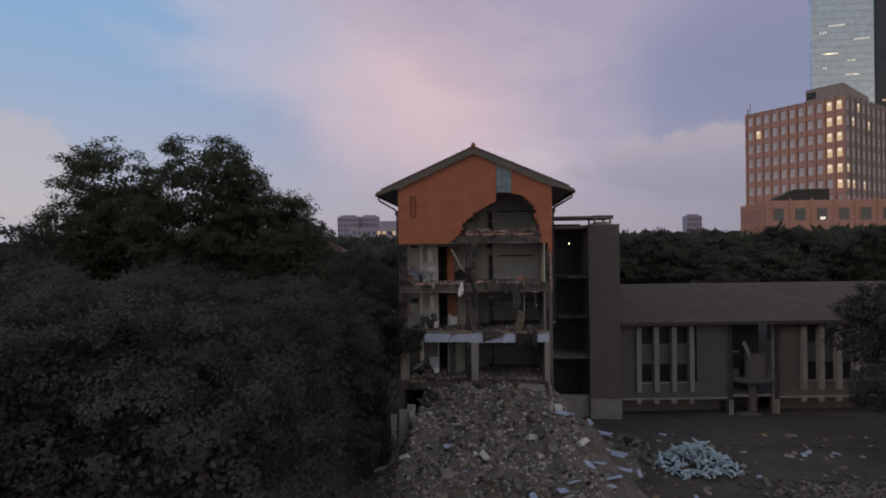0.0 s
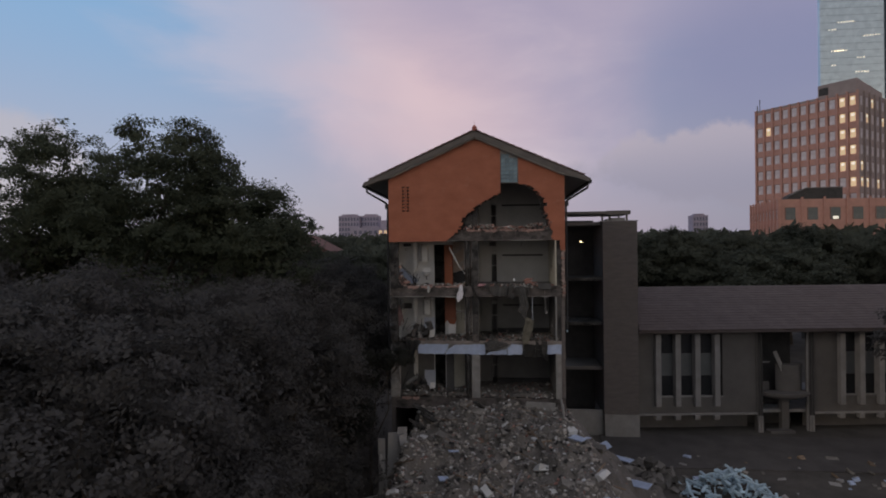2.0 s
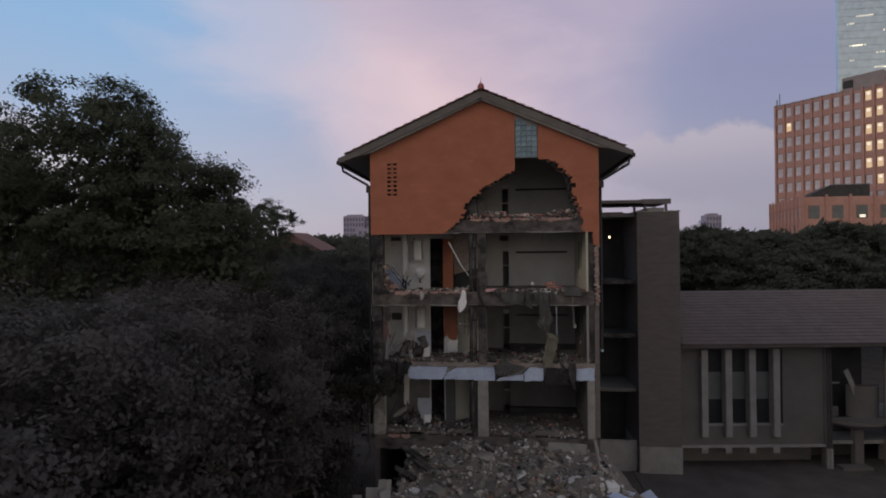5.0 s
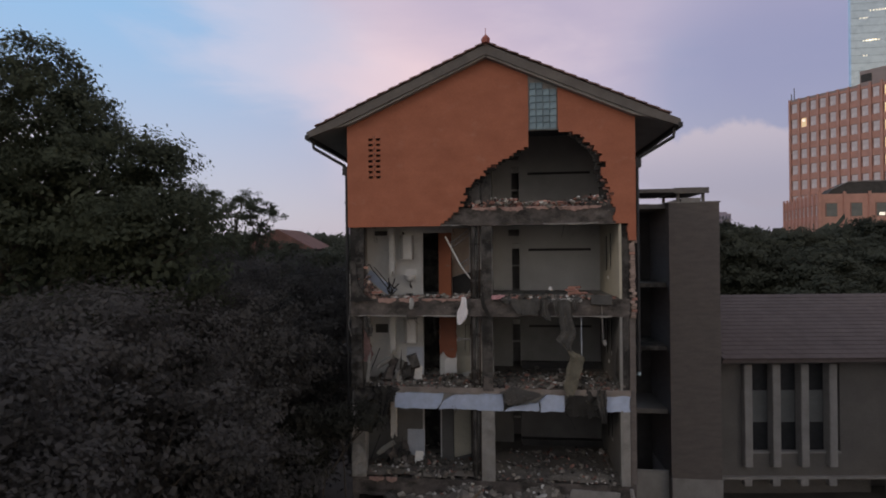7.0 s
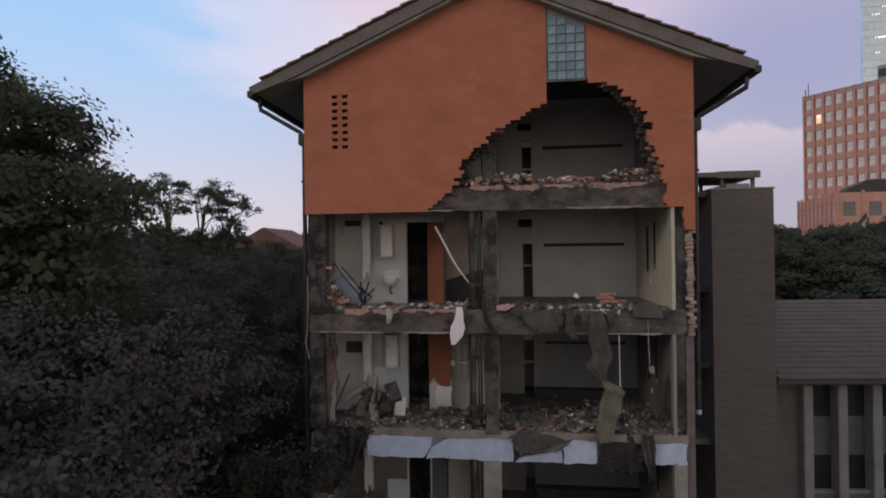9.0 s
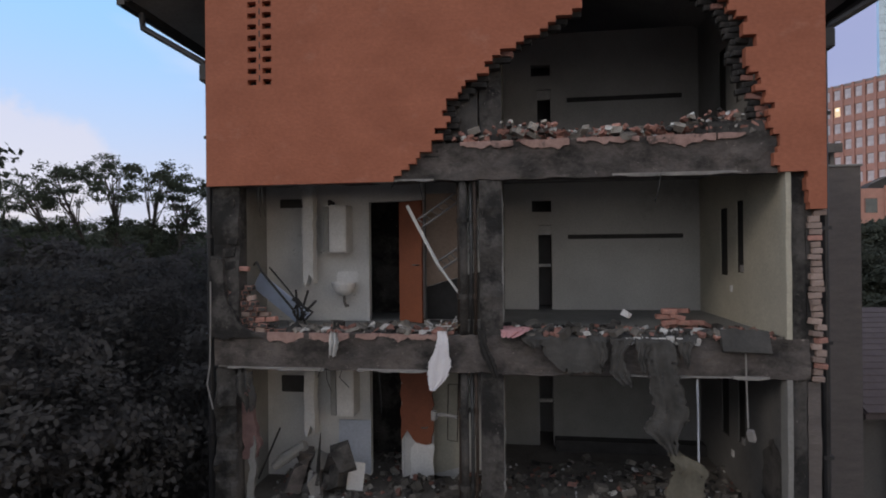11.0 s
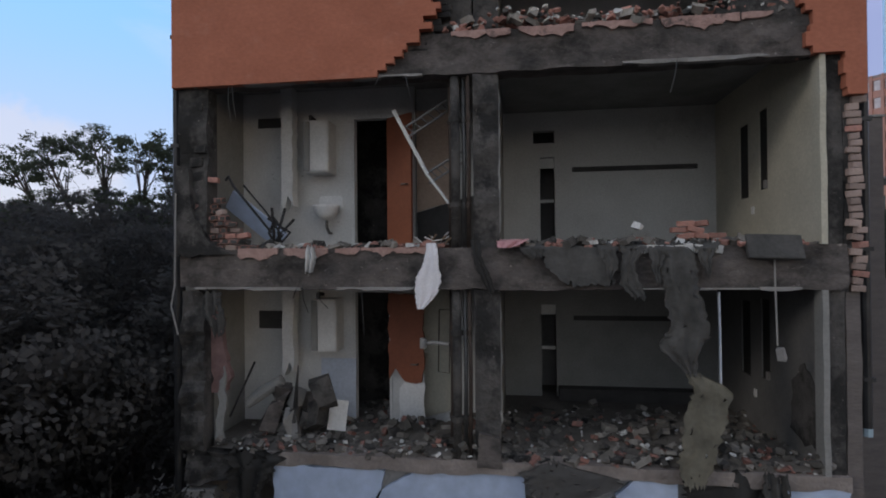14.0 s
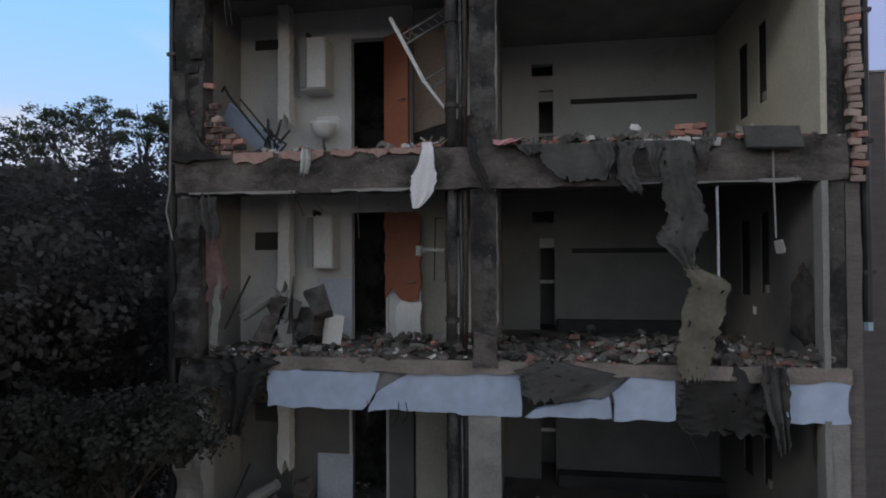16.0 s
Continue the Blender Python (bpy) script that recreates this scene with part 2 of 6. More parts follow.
# Shade of deep recesses kept in the colour; also the dark pipes, dado, plinths.
DARK = mat("recess_shade_and_dark_paint", (0.045, 0.044, 0.044), (0.08, 0.077, 0.075), 1.0, 0.95, 0.3, 12)
BLACKMETAL = mat("black_gutter", (0.02, 0.02, 0.022), (0.045, 0.045, 0.048), 3, 0.5, 0.1, 20, metal=0.3)
STEEL = mat("dull_steel_pipe", (0.1, 0.1, 0.1), (0.2, 0.19, 0.18), 4, 0.5, 0.2, 30, metal=0.5)
RUST = mat("rusty_pipe", (0.03, 0.024, 0.021), (0.075, 0.053, 0.042), 5, 0.8, 0.4, 30, metal=0.2)
WHITE = mat("white_enamel", (0.66, 0.66, 0.66), (0.78, 0.78, 0.78), 2, 0.5, 0.1, 30)
DOORWOOD = mat("orange_varnished_door", (0.18, 0.056, 0.028), (0.27, 0.085, 0.04), 1.2, 0.55, 0.15, 30, third=(0.15, 0.05, 0.028), amount=0.04, edge=0.3)
BOARD = mat("mossy_board", (0.075, 0.071, 0.057), (0.16, 0.148, 0.116), 2.2, 0.95, 0.7, 18, third=(0.13, 0.14, 0.075), amount=0.0, edge=0.2)
STRIP = mat("pale_cyan_plastic", (0.36, 0.5, 0.6), (0.52, 0.66, 0.74), 2.0, 0.6, 0.1, 20, vary=0.25)
# Split door's colour is a mid tone between its dim and brightly lit looks.
DOORDARK = mat("half_lit_red_door", (0.17, 0.055, 0.03), (0.26, 0.085, 0.042), 1.4, 0.6, 0.2, 30, third=(0.36, 0.13, 0.055), amount=-0.04, edge=0.3)
TIMBER = mat("splintered_timber", (0.16, 0.11, 0.075), (0.3, 0.22, 0.15), 3, 0.9, 0.4, 40, vary=0.3)
CLOTH = mat("white_cloth", (0.7, 0.69, 0.74), (0.82, 0.81, 0.85), 3, 0.9, 0.3, 60)
TARP = mat("grey_hanging_sheet", (0.04, 0.04, 0.039), (0.095, 0.092, 0.088), 2.6, 0.9, 0.9, 14, third=(0.14, 0.135, 0.118), amount=-0.03, edge=0.15)
GLASS = mat("dark_window_glass", (0.02, 0.022, 0.025), (0.035, 0.036, 0.04), 0.5, 0.12, 0.0, 5)
BLIND = mat("grey_blind_and_reflection", (0.09, 0.096, 0.1), (0.12, 0.127, 0.13), 0.8, 0.6, 0.1, 10)
GLASSBLOCK = mat("glass_block", (0.11, 0.175, 0.215), (0.2, 0.28, 0.325), 4, 0.3, 0.3, 9, vary=0.2)
BARK = mat("grey_bark", (0.05, 0.042, 0.036), (0.1, 0.085, 0.07), 3, 0.95, 0.8, 20)
LEAF = leaf_mat("dark_broad_leaf", (0.06, 0.073, 0.053), (0.108, 0.124, 0.084))
LEAFDIM = leaf_mat("dull_leaf", (0.088, 0.085, 0.083), (0.122, 0.118, 0.113))
# Darker leaf copy that puts the slim young tree's shade into its colour.
LEAFSHADE = leaf_mat("shaded_leaf", (0.05, 0.05, 0.046), (0.078, 0.08, 0.07))
LEAFFAR = leaf_mat("far_leaf", (0.066, 0.075, 0.06), (0.112, 0.122, 0.094))
# Sunset warmth is in the pink tone; the greyer copy holds the shade.
PINK = mat("warm_lit_pink_precast", (0.5, 0.27, 0.215), (0.58, 0.32, 0.26), 0.05, 0.8, 0.1, 0.6)
PINKGREY = mat("shade_toned_precast", (0.32, 0.26, 0.245), (0.38, 0.31, 0.295), 0.05, 0.8, 0.1, 0.6)
# Distance haze is mixed into these pale violet wall and window colours.
HAZE = mat("hazed_tower_wall", (0.34, 0.3, 0.38), (0.4, 0.36, 0.44), 0.05, 0.9, 0.0, 0.5)
HAZEWIN = mat("hazed_tower_window", (0.12, 0.12, 0.18), (0.17, 0.17, 0.24), 0.1, 0.5, 0.0, 0.5)
# Pale sky reflection is painted into the office panes' base colour.
PANE = mat("sky_tinted_pane", (0.5, 0.44, 0.45), (0.7, 0.62, 0.61), 0.25, 0.3, 0.0, 1, metal=0.25)
REVEAL = mat("shaded_window_reveal", (0.2, 0.11, 0.095), (0.26, 0.15, 0.125), 0.2, 0.8, 0.0, 1)
PODIUMGLASS = mat("green_grey_pane", (0.09, 0.11, 0.115), (0.14, 0.16, 0.165), 0.3, 0.25, 0.0, 1)
REDCAP = mat("red_clay_cap", (0.3, 0.09, 0.075), (0.4, 0.13, 0.1), 4, 0.8, 0.4, 20)
REDROOF = mat("dull_red_roof", (0.12, 0.062, 0.055), (0.18, 0.095, 0.08), 1.0, 0.9, 0.3, 6)
CURTAINLINE = mat("curtain_wall_joint", (0.33, 0.4, 0.46), (0.38, 0.45, 0.5), 0.05, 0.2, 0.0, 0.5, metal=0.6)
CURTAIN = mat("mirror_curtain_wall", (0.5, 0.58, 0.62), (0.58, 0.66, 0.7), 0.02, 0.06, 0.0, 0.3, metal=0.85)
CURTAINDARK = mat("shaded_curtain_wall", (0.03, 0.035, 0.045), (0.05, 0.055, 0.07), 0.03, 0.15, 0.0, 0.3, metal=0.3)
LIT = glow_mat("lit_office_window", (1.0, 0.72, 0.45), 0.36)
LITCOOL = glow_mat("lit_ceiling_lamps", (1.0, 0.93, 0.8), 0.75)
LAMP = glow_mat("bulb", (1.0, 0.75, 0.45), 6.0)

# ---- builders ----


def part(name, bm, material, parent=None, label="", smooth=False):
    me = bpy.data.meshes.new(name)
    bm.to_mesh(me)
    bm.free()
    me.materials.append(material)
    if smooth:
        me.polygons.foreach_set("use_smooth", [True] * len(me.polygons))
    ob = new(name, me)
    ob.parent = parent
    if label:
        ob["label"] = label
    return ob


def empty(name, label, category, at=(0, 0, 0), group="", kind=""):
    ob = new(name)
    ob.location = at
    ob.empty_display_size = 0.3
    return tagged(ob, label, category, group, kind)


QUADS = ((0, 3, 2, 1), (4, 5, 6, 7), (0, 1, 5, 4), (1, 2, 6, 5), (2, 3, 7, 6), (3, 0, 4, 7))


def box(bm, x0, x1, y0, y1, z0, z1, m=None):
    vs = []
    for z in (z0, z1):
        for x, y in ((x0, y0), (x1, y0), (x1, y1), (x0, y1)):
            p = Vector((x, y, z))
            vs.append(bm.verts.new(m @ p if m else p))
    for q in QUADS:
        bm.faces.new([vs[i] for i in q])
    return bm


def boxes(*rows):
    bm = bmesh.new()
    for r in rows:
        box(bm, *r)
    return bm


def rounded(x0, x1, y0, y1, z0, z1, r=0.02, m=None):
    bm = bmesh.new()
    box(bm, x0, x1, y0, y1, z0, z1, m)
    bmesh.ops.bevel(bm, geom=bm.edges[:], offset=r, segments=2, affect="EDGES")
    return bm


def rod(points, radius, sides=8, bm=None):
    """A tube along points; radius may be one number or one for each point."""
    bm = bm or bmesh.new()
    pts = [Vector(p) for p in points]
    rad = radius if isinstance(radius, (list, tuple)) else [radius] * len(pts)
    rings = []
    for i, p in enumerate(pts):
        d = (pts[min(i + 1, len(pts) - 1)] - pts[max(i - 1, 0)]).normalized()
        u = d.cross(Vector((0.3, 0.9, 0.2))).normalized()
        v = d.cross(u)
        rings.append([bm.verts.new(p + rad[i] * (math.cos(a) * u + math.sin(a) * v)) for a in (2 * math.pi * k / sides for k in range(sides))])
    for a, b in zip(rings, rings[1:]):
        for k in range(sides):
            bm.faces.new((a[k], a[(k + 1) % sides], b[(k + 1) % sides], b[k]))
    bm.faces.new(rings[0][::-1])
    bm.faces.new(rings[-1])
    return bm


def chunk(bm, at, size, rng, jag=0.25, flat=1.0):
    """One broken lump: a box whose corners are knocked about, turned any way."""
    m = Matrix.Translation(at) @ Euler([rng.uniform(-0.6, 0.6), rng.uniform(-0.6, 0.6), rng.uniform(0, 6.3)]).to_matrix().to_4x4()
    sx, sy, sz = size
    vs = []
    for z in (-1, 1):
        for x, y in ((-1, -1), (1, -1), (1, 1), (-1, 1)):
            p = Vector((x * sx * rng.uniform(1 - jag, 1 + jag), y * sy * rng.uniform(1 - jag, 1 + jag), z * sz * flat * rng.uniform(1 - jag, 1 + jag))) * 0.5
            vs.append(bm.verts.new(m @ p))
    for q in QUADS:
        bm.faces.new([vs[i] for i in q])


def rough_front(bm, x0, x1, z0, z1, y, deep, amount, step=0.12, seed=0.0, ragged=0.0):
    """A beam or wall end with an uneven front; ragged frays its lower edge."""
    nx, nz = max(2, int((x1 - x0) / step)), max(2, int((z1 - z0) / step))
    grid = []
    for j in range(nz + 1):
        row = []
        for i in range(nx + 1):
            x, z = x0 + (x1 - x0) * i / nx, z0 + (z1 - z0) * j / nz
            d = noise.fractal((x * 1.7 + seed, z * 2.3, seed), 1.0, 2.0, 4) * amount
            lift = 0.0
            if j == 0:
                lift = ragged * max(0.0, noise.noise((x * 3.1 + seed, seed * 2, 7.7)) + 0.2)
            row.append(bm.verts.new((x, y + d, z + lift)))
        grid.append(row)
    for j in range(nz):
        for i in range(nx):
            bm.faces.new((grid[j][i], grid[j][i + 1], grid[j + 1][i + 1], grid[j + 1][i]))
    rim = grid[0][:] + [r[-1] for r in grid[1:]] + grid[-1][-2::-1] + [r[0] for r in grid[-2:0:-1]]
    back = [bm.verts.new((v.co.x, y + deep, v.co.z)) for v in rim]
    for k in range(len(rim)):
        n = (k + 1) % len(rim)
        bm.faces.new((rim[n], rim[k], back[k], back[n]))
    return bm


def lerp_at(table, z):
    """x at height z in a table of (z, x) that rises in z."""
    if z <= table[0][0]:
        return table[0][1]
    for (a, p), (b, q) in zip(table, table[1:]):
        if z <= b:
            return p + (q - p) * (z - a) / (b - a) if b > a else q
    return table[-1][1]


def quad_mesh(name, centres, u, v, material, parent):
    """Many loose quads at once: centres, half-width and half-height vectors as arrays."""
    n = len(centres)
    co = np.stack((centres - u - v, centres + u - v * 0.6, centres + u * 0.7 + v, centres - u * 0.8 + v * 0.8), 1).reshape(-1, 3)
    me = bpy.data.meshes.new(name)
    me.vertices.add(4 * n)
    me.vertices.foreach_set("co", co.astype(np.float32).ravel())
    me.loops.add(4 * n)
    me.loops.foreach_set("vertex_index", np.arange(4 * n, dtype=np.int32))
    me.polygons.add(n)
    me.polygons.foreach_set("loop_start", np.arange(0, 4 * n, 4, dtype=np.int32))
    me.update(calc_edges=True)
    me.materials.append(material)
    ob = new(name, me)
    ob.parent = parent
    return ob


def tree(at, height, lobes, clumps, per, leaf, material, label, seed, trunk=0.3, spread=0.34, group="", core=600):
    """A trunk with limbs to each lobe of the crown; leaves in sprays about the twig ends of every lobe.
    lobes: (x, y, z, rx, ry, rz) from the trunk's foot; clumps: sprays a lobe; per: leaves a spray."""
    rng = np.random.default_rng(seed)
    t = empty("tree", label, "tree", at, group)
    fork = height * 0.35
    lean = rng.normal(0, 0.15, 2)
    part("trunk", rod([(0, 0, -0.3), (lean[0] * 0.5, lean[1] * 0.5, fork * 0.5), (lean[0], lean[1], fork)], [trunk * 1.25, trunk, trunk * 0.85], 10), BARK, t)
    bm = bmesh.new()
    ends = []
    for x, y, z, rx, ry, rz in lobes:
        tip = Vector((x, y, z))
        base = Vector((lean[0], lean[1], fork * 0.95))
        mid = base.lerp(tip, 0.5) + Vector(rng.normal(0, 0.3, 3))
        rod([base, mid, tip], [trunk * 0.6, trunk * 0.35, trunk * 0.14], 6, bm)
        for _ in range(16):
            end = tip + Vector(rng.normal(0, 0.5, 3).clip(-0.8, 0.8) * (rx, ry, rz))
            rod([mid.lerp(tip, rng.uniform(0.5, 1)), tip.lerp(end, 0.5) + Vector(rng.normal(0, 0.15, 3)), end], [trunk * 0.13, trunk * 0.07, trunk * 0.025], 4, bm)
    part("branchwork", bm, BARK, t)
    lob = np.array(lobes, float)
    size = (lob[:, 3] * lob[:, 4] * lob[:, 5]) ** (1 / 3)
    # boughs: lumps on the surface of each lobe, mostly above and outside
    boughs = np.repeat(np.arange(len(lob)), 42)
    nb = len(boughs)
    e = rng.normal(size=(nb, 3))
    e /= np.linalg.norm(e, axis=1)[:, None]
    e[:, 2] = np.where(e[:, 2] < -0.5, -e[:, 2], e[:, 2])
    bc = lob[boughs, :3] + e * lob[boughs, 3:] * rng.uniform(0.66, 0.88, nb)[:, None]
    br = size[boughs] * rng.uniform(0.18, 0.33, nb)
    total = clumps * len(lob)
    pick = rng.choice(nb, total, p=br ** 2 / (br ** 2).sum())
    d = rng.normal(size=(total, 3)) + (0, 0, 0.35) + e[pick] * 0.4
    d /= np.linalg.norm(d, axis=1)[:, None]
    hub = bc[pick] + d * br[pick][:, None] * rng.uniform(0.72, 1.06, total)[:, None] * (1.15, 1.15, 0.85)
    c = np.repeat(hub, per, 0)
    n = len(c)
    out = np.repeat(d, per, 0)
    c = c + rng.normal(0, spread * 0.62, (n, 3)).clip(-1.2 * spread, 1.2 * spread) * (1, 1, 0.6)
    s = leaf * rng.uniform(0.6, 1.3, n)
    if core:
        m = int(core) * len(lob)
        k = rng.integers(0, len(lob), m)
        e = rng.normal(size=(m, 3))
        e /= np.linalg.norm(e, axis=1)[:, None]
        c = np.concatenate((c, lob[k, :3] + e * rng.uniform(0.3, 0.8, m)[:, None] * lob[k, 3:]))
        out = np.concatenate((out, e))
        s = np.concatenate((s, rng.uniform(0.12, 0.24, m)))
    keep = c[:, 2] > 0.3
    c, s, out = c[keep], s[keep][:, None], out[keep]
    n = len(c)
    face = out + rng.normal(0, 0.4, (n, 3)) + (0, 0, 0.3)
    u = np.cross(face, rng.normal(size=(n, 3)))
    u /= np.linalg.norm(u, axis=1)[:, None]
    v = np.cross(face, u)
    v /= np.linalg.norm(v, axis=1)[:, None]
    quad_mesh("crown", c, u * s * 0.32, v * s * 0.5, material, t)
    return t


def plate(outline, y, thick, jag=0.02, seed=0.0, step=0.09, m=None):
    """A broken flat piece: an outline in x and z with frayed edges, given its thickness in y."""
    pts = []
    for (x0, z0), (x1, z1) in zip(outline, outline[1:] + outline[:1]):
        k = max(1, int(math.hypot(x1 - x0, z1 - z0) / step))
        for i in range(k):
            f = i / k
            x, z = x0 + (x1 - x0) * f, z0 + (z1 - z0) * f
            pts.append((x + jag * noise.noise((x * 6 + seed, z * 6, seed)), z + jag * noise.noise((x * 6, z * 6 + seed, seed + 9))))
    bm = bmesh.new()
    a = [bm.verts.new((x, y, z)) for x, z in pts]
    b = [bm.verts.new((x, y + thick, z)) for x, z in pts]
    bm.faces.new(a)
    bm.faces.new(b[::-1])
    for i in range(len(pts)):
        j = (i + 1) % len(pts)
        bm.faces.new((a[j], a[i], b[i], b[j]))
    if m:
        bmesh.ops.transform(bm, matrix=m, verts=bm.verts[:])
    bmesh.ops.recalc_face_normals(bm, faces=bm.faces[:])
    return bm


def drape(path, thick=0.012, fold=0.05, seed=0.0, across=12, steps=8, torn=0.0, wave=0.6):
    """A limp sheet along a path of (x, y, z, half-width), folded and frayed."""
    rows = []
    for (p, q) in zip(path, path[1:]):
        for i in range(steps):
            rows.append([p[k] + (q[k] - p[k]) * i / steps for k in range(4)])
    rows.append(list(path[-1]))
    bm = bmesh.new()
    faces = []
    for side in (0, 1):
        grid = []
        for j, (x, y, z, w) in enumerate(rows):
            line = []
            for i in range(across + 1):
                f = 2 * i / across - 1
                edge = 1 + 0.5 * noise.noise((z * 2.7 + seed, math.copysign(3, f) + seed, 1.5)) + (0.16 + torn * 0.4) * noise.noise((z * 23 + seed, math.copysign(3, f), 4.5))
                px = x + f * w * edge
                py = y + fold * noise.fractal((px * 3 + seed, z * 1.3, seed), 1.0, 2.0, 3) + fold * wave * math.sin(f * 7 + seed + z) + side * thick
                pz = z + (0.14 * noise.noise((f * 6, seed, 5)) if j in (0, len(rows) - 1) else 0)
                line.append(bm.verts.new((px, py, pz)))
            grid.append(line)
        faces.append(grid)
    for side, grid in enumerate(faces):
        for j in range(len(grid) - 1):
            for i in range(across):
                if torn and 0 < i < across - 1 and 0 < j < len(grid) - 2 and noise.fractal((i * 0.55 + seed, j * 0.3, seed), 0.8, 2.0, 3) > 0.8 - torn:
                    continue
                q = (grid[j][i], grid[j][i + 1], grid[j + 1][i + 1], grid[j + 1][i])
                bm.faces.new(q[::-1] if side == 0 else q)
    f, b = faces
    rim = [(j, 0) for j in range(len(rows))] + [(len(rows) - 1, i) for i in range(1, across + 1)] + [(j, across) for j in range(len(rows) - 2, -1, -1)] + [(0, i) for i in range(across - 1, 0, -1)]
    for (j0, i0), (j1, i1) in zip(rim, rim[1:] + rim[:1]):
        bm.faces.new((f[j0][i0], f[j1][i1], b[j1][i1], b[j0][i0]))
    return bm


def scatter(thing, name, material, count, spot, lo, hi, seed, single=0):
    """Broken bits on a surface; spot(rng) gives a place. The first few are parts of their own, the rest one joined part."""
    rng = random.Random(seed)
    rest = bmesh.new()
    for i in range(count):
        s = (hi if i < single else lo + (hi - lo) * rng.random() ** 2) * rng.uniform(0.8, 1.15)
        size = (s * rng.uniform(1.0, 2.1), s * rng.uniform(0.8, 1.2), s * rng.uniform(0.45, 0.9))
        at = Vector(spot(rng)) + Vector((0, 0, size[2] * 0.3))
        if i < single:
            bm = bmesh.new()
            chunk(bm, (0, 0, 0), size, rng)
            part(name, bm, material, thing).location = at
        else:
            chunk(rest, at, size, rng)
    if count > single:
        tagged(part(name + "_rest", rest, material, thing), kind="stuff")
    else:
        rest.free()

# ---- ground ----
GROUND = 0.2


def mound(x, y):
    """Height of the rubble slope above datum: high against the broken house, falling forward and to the sides."""
    top = 5.62 - max(0.0, -y) * 0.39
    if y > 0:
        top = 5.62 - 0.3 * y
    mid = 0.4 + 0.06 * y
    half = 3.9 + max(0.0, -y) * 0.22 if x > mid else 3.2 + max(0.0, -y) * 0.06
    side = max(0.0, abs(x - mid) - half)
    h = top - side * (1.15 if x > mid else 2.1)
    h = GROUND + math.log1p(math.exp(min(40.0, (h - GROUND - 0.5) * 1.6))) / 1.6 - 0.05
    h += 0.55 * noise.fractal((x * 0.5, y * 0.5, 1.7), 0.9, 2.0, 5) + 0.2 * min(1.0, max(0.0, h - GROUND - 0.3)) * noise.noise((x * 1.1, y * 1.1, 9.4))
    fade = min(1.0, max(0.0, (y + 14.6) / 3.5))
    return max(GROUND, GROUND - 0.05 * (1 - fade) + (h - GROUND) * fade)


bm = bmesh.new()
xs = [-900, -400, -150, -60] + [-30 + i * 1.5 for i in range(45)] + [60, 150, 400, 900]
ys = [-500, -150, -60] + [-36 + i * 1.5 for i in range(40)] + [40, 90, 200, 500, 1500]
rows = [[bm.verts.new((x, y, GROUND - 0.03 + (0.06 * noise.noise((x * 0.3, y * 0.3, 0)) if abs(x) < 60 and -60 < y < 40 else 0))) for x in xs] for y in ys]
for a, b in zip(rows, rows[1:]):
    for i in range(len(xs) - 1):
        bm.faces.new((a[i], a[i + 1], b[i + 1], b[i]))
tagged(part("ground", bm, SOIL), "dark bare soil and trodden dust", "ground", kind="structure")
bm = boxes((8.0, 40, 4.6, 10.2, 0.02, 0.225))
tagged(part("pavement", bm, PAVING), "dusty paved strip along the annex wall", "pavement", kind="structure")

# ---- the broken apartment house ----
FLOORS = [13.96, 11.09, 8.22, 5.35]
STOREY = 2.87
house = empty("apartment_building", "orange-painted apartment house torn open by demolition, standing over its rubble", "building")

COURSE = 0.0865
SLOPE = 0.438
LEFT_EDGE = [(13.4, -1.5), (13.79, -0.98), (14.24, -0.72), (14.54, -0.70), (14.82, -0.31), (15.11, -0.08), (15.33, 0.28), (15.57, 0.74), (15.85, 1.28), (16.33, 1.29)]
RIGHT_EDGE = [(13.4, 3.95), (13.67, 3.9), (14.37, 3.79), (14.62, 3.67), (15.13, 3.55), (15.64, 3.44), (15.92, 3.07), (16.19, 2.77), (16.33, 2.21)]
GLASS_L, GLASS_R, HOLE_TOP = 1.29, 2.19, 16.33

rng = random.Random(4)
gable = None
for k in range(64):
    z0 = 13.4 + k * COURSE
    z1, zm = z0 + COURSE + 0.0005, z0 + COURSE / 2
    reach = min(4.5, (18.85 - z0) / SLOPE)
    if reach < 0.1:
        break
    cuts = []
    if zm < HOLE_TOP:
        step = 0.115
        xl = round(lerp_at(LEFT_EDGE, zm) / step) * step + rng.choice((-0.06, 0, 0, 0.06)) if zm < 15.85 else 1.29
        xr = round(lerp_at(RIGHT_EDGE, zm) / step) * step + rng.choice((-0.08, -0.03, 0, 0.06))
        cuts.append((xl, xr))
    elif zm < 18.2:
        cuts.append((GLASS_L, GLASS_R))
    kv = k - 18
    if 0 <= kv < 16 and kv % 2 == 0:
        cuts += [(-3.8, -3.655), (-3.555, -3.41)]
    cuts.sort()
    x = -reach
    segs = []
    for a, b in cuts:
        if a > x:
            segs.append((x, min(a, reach)))
        x = max(x, b)
    if x < reach:
        segs.append((x, reach))
    for a, b in segs:
        dy = rng.uniform(0, 0.0008)
        bm = boxes((a, b, dy, 0.115, z0, z1))
        if gable is None:
            gable = part("gable_wall", bm, ORANGE, house, "orange-painted brick gable with a torn hole")
        else:
            part("brick_course", bm, ORANGE, gable)
# strip of painted brick that hangs below the gable at the right corner
for k in range(6):
    z0 = 13.4 - (k + 1) * COURSE
    part("brick_course", boxes((4.24 + rng.uniform(0, 0.05), 4.5, 0.0, 0.11, z0, z0 + COURSE)), ORANGE, gable)
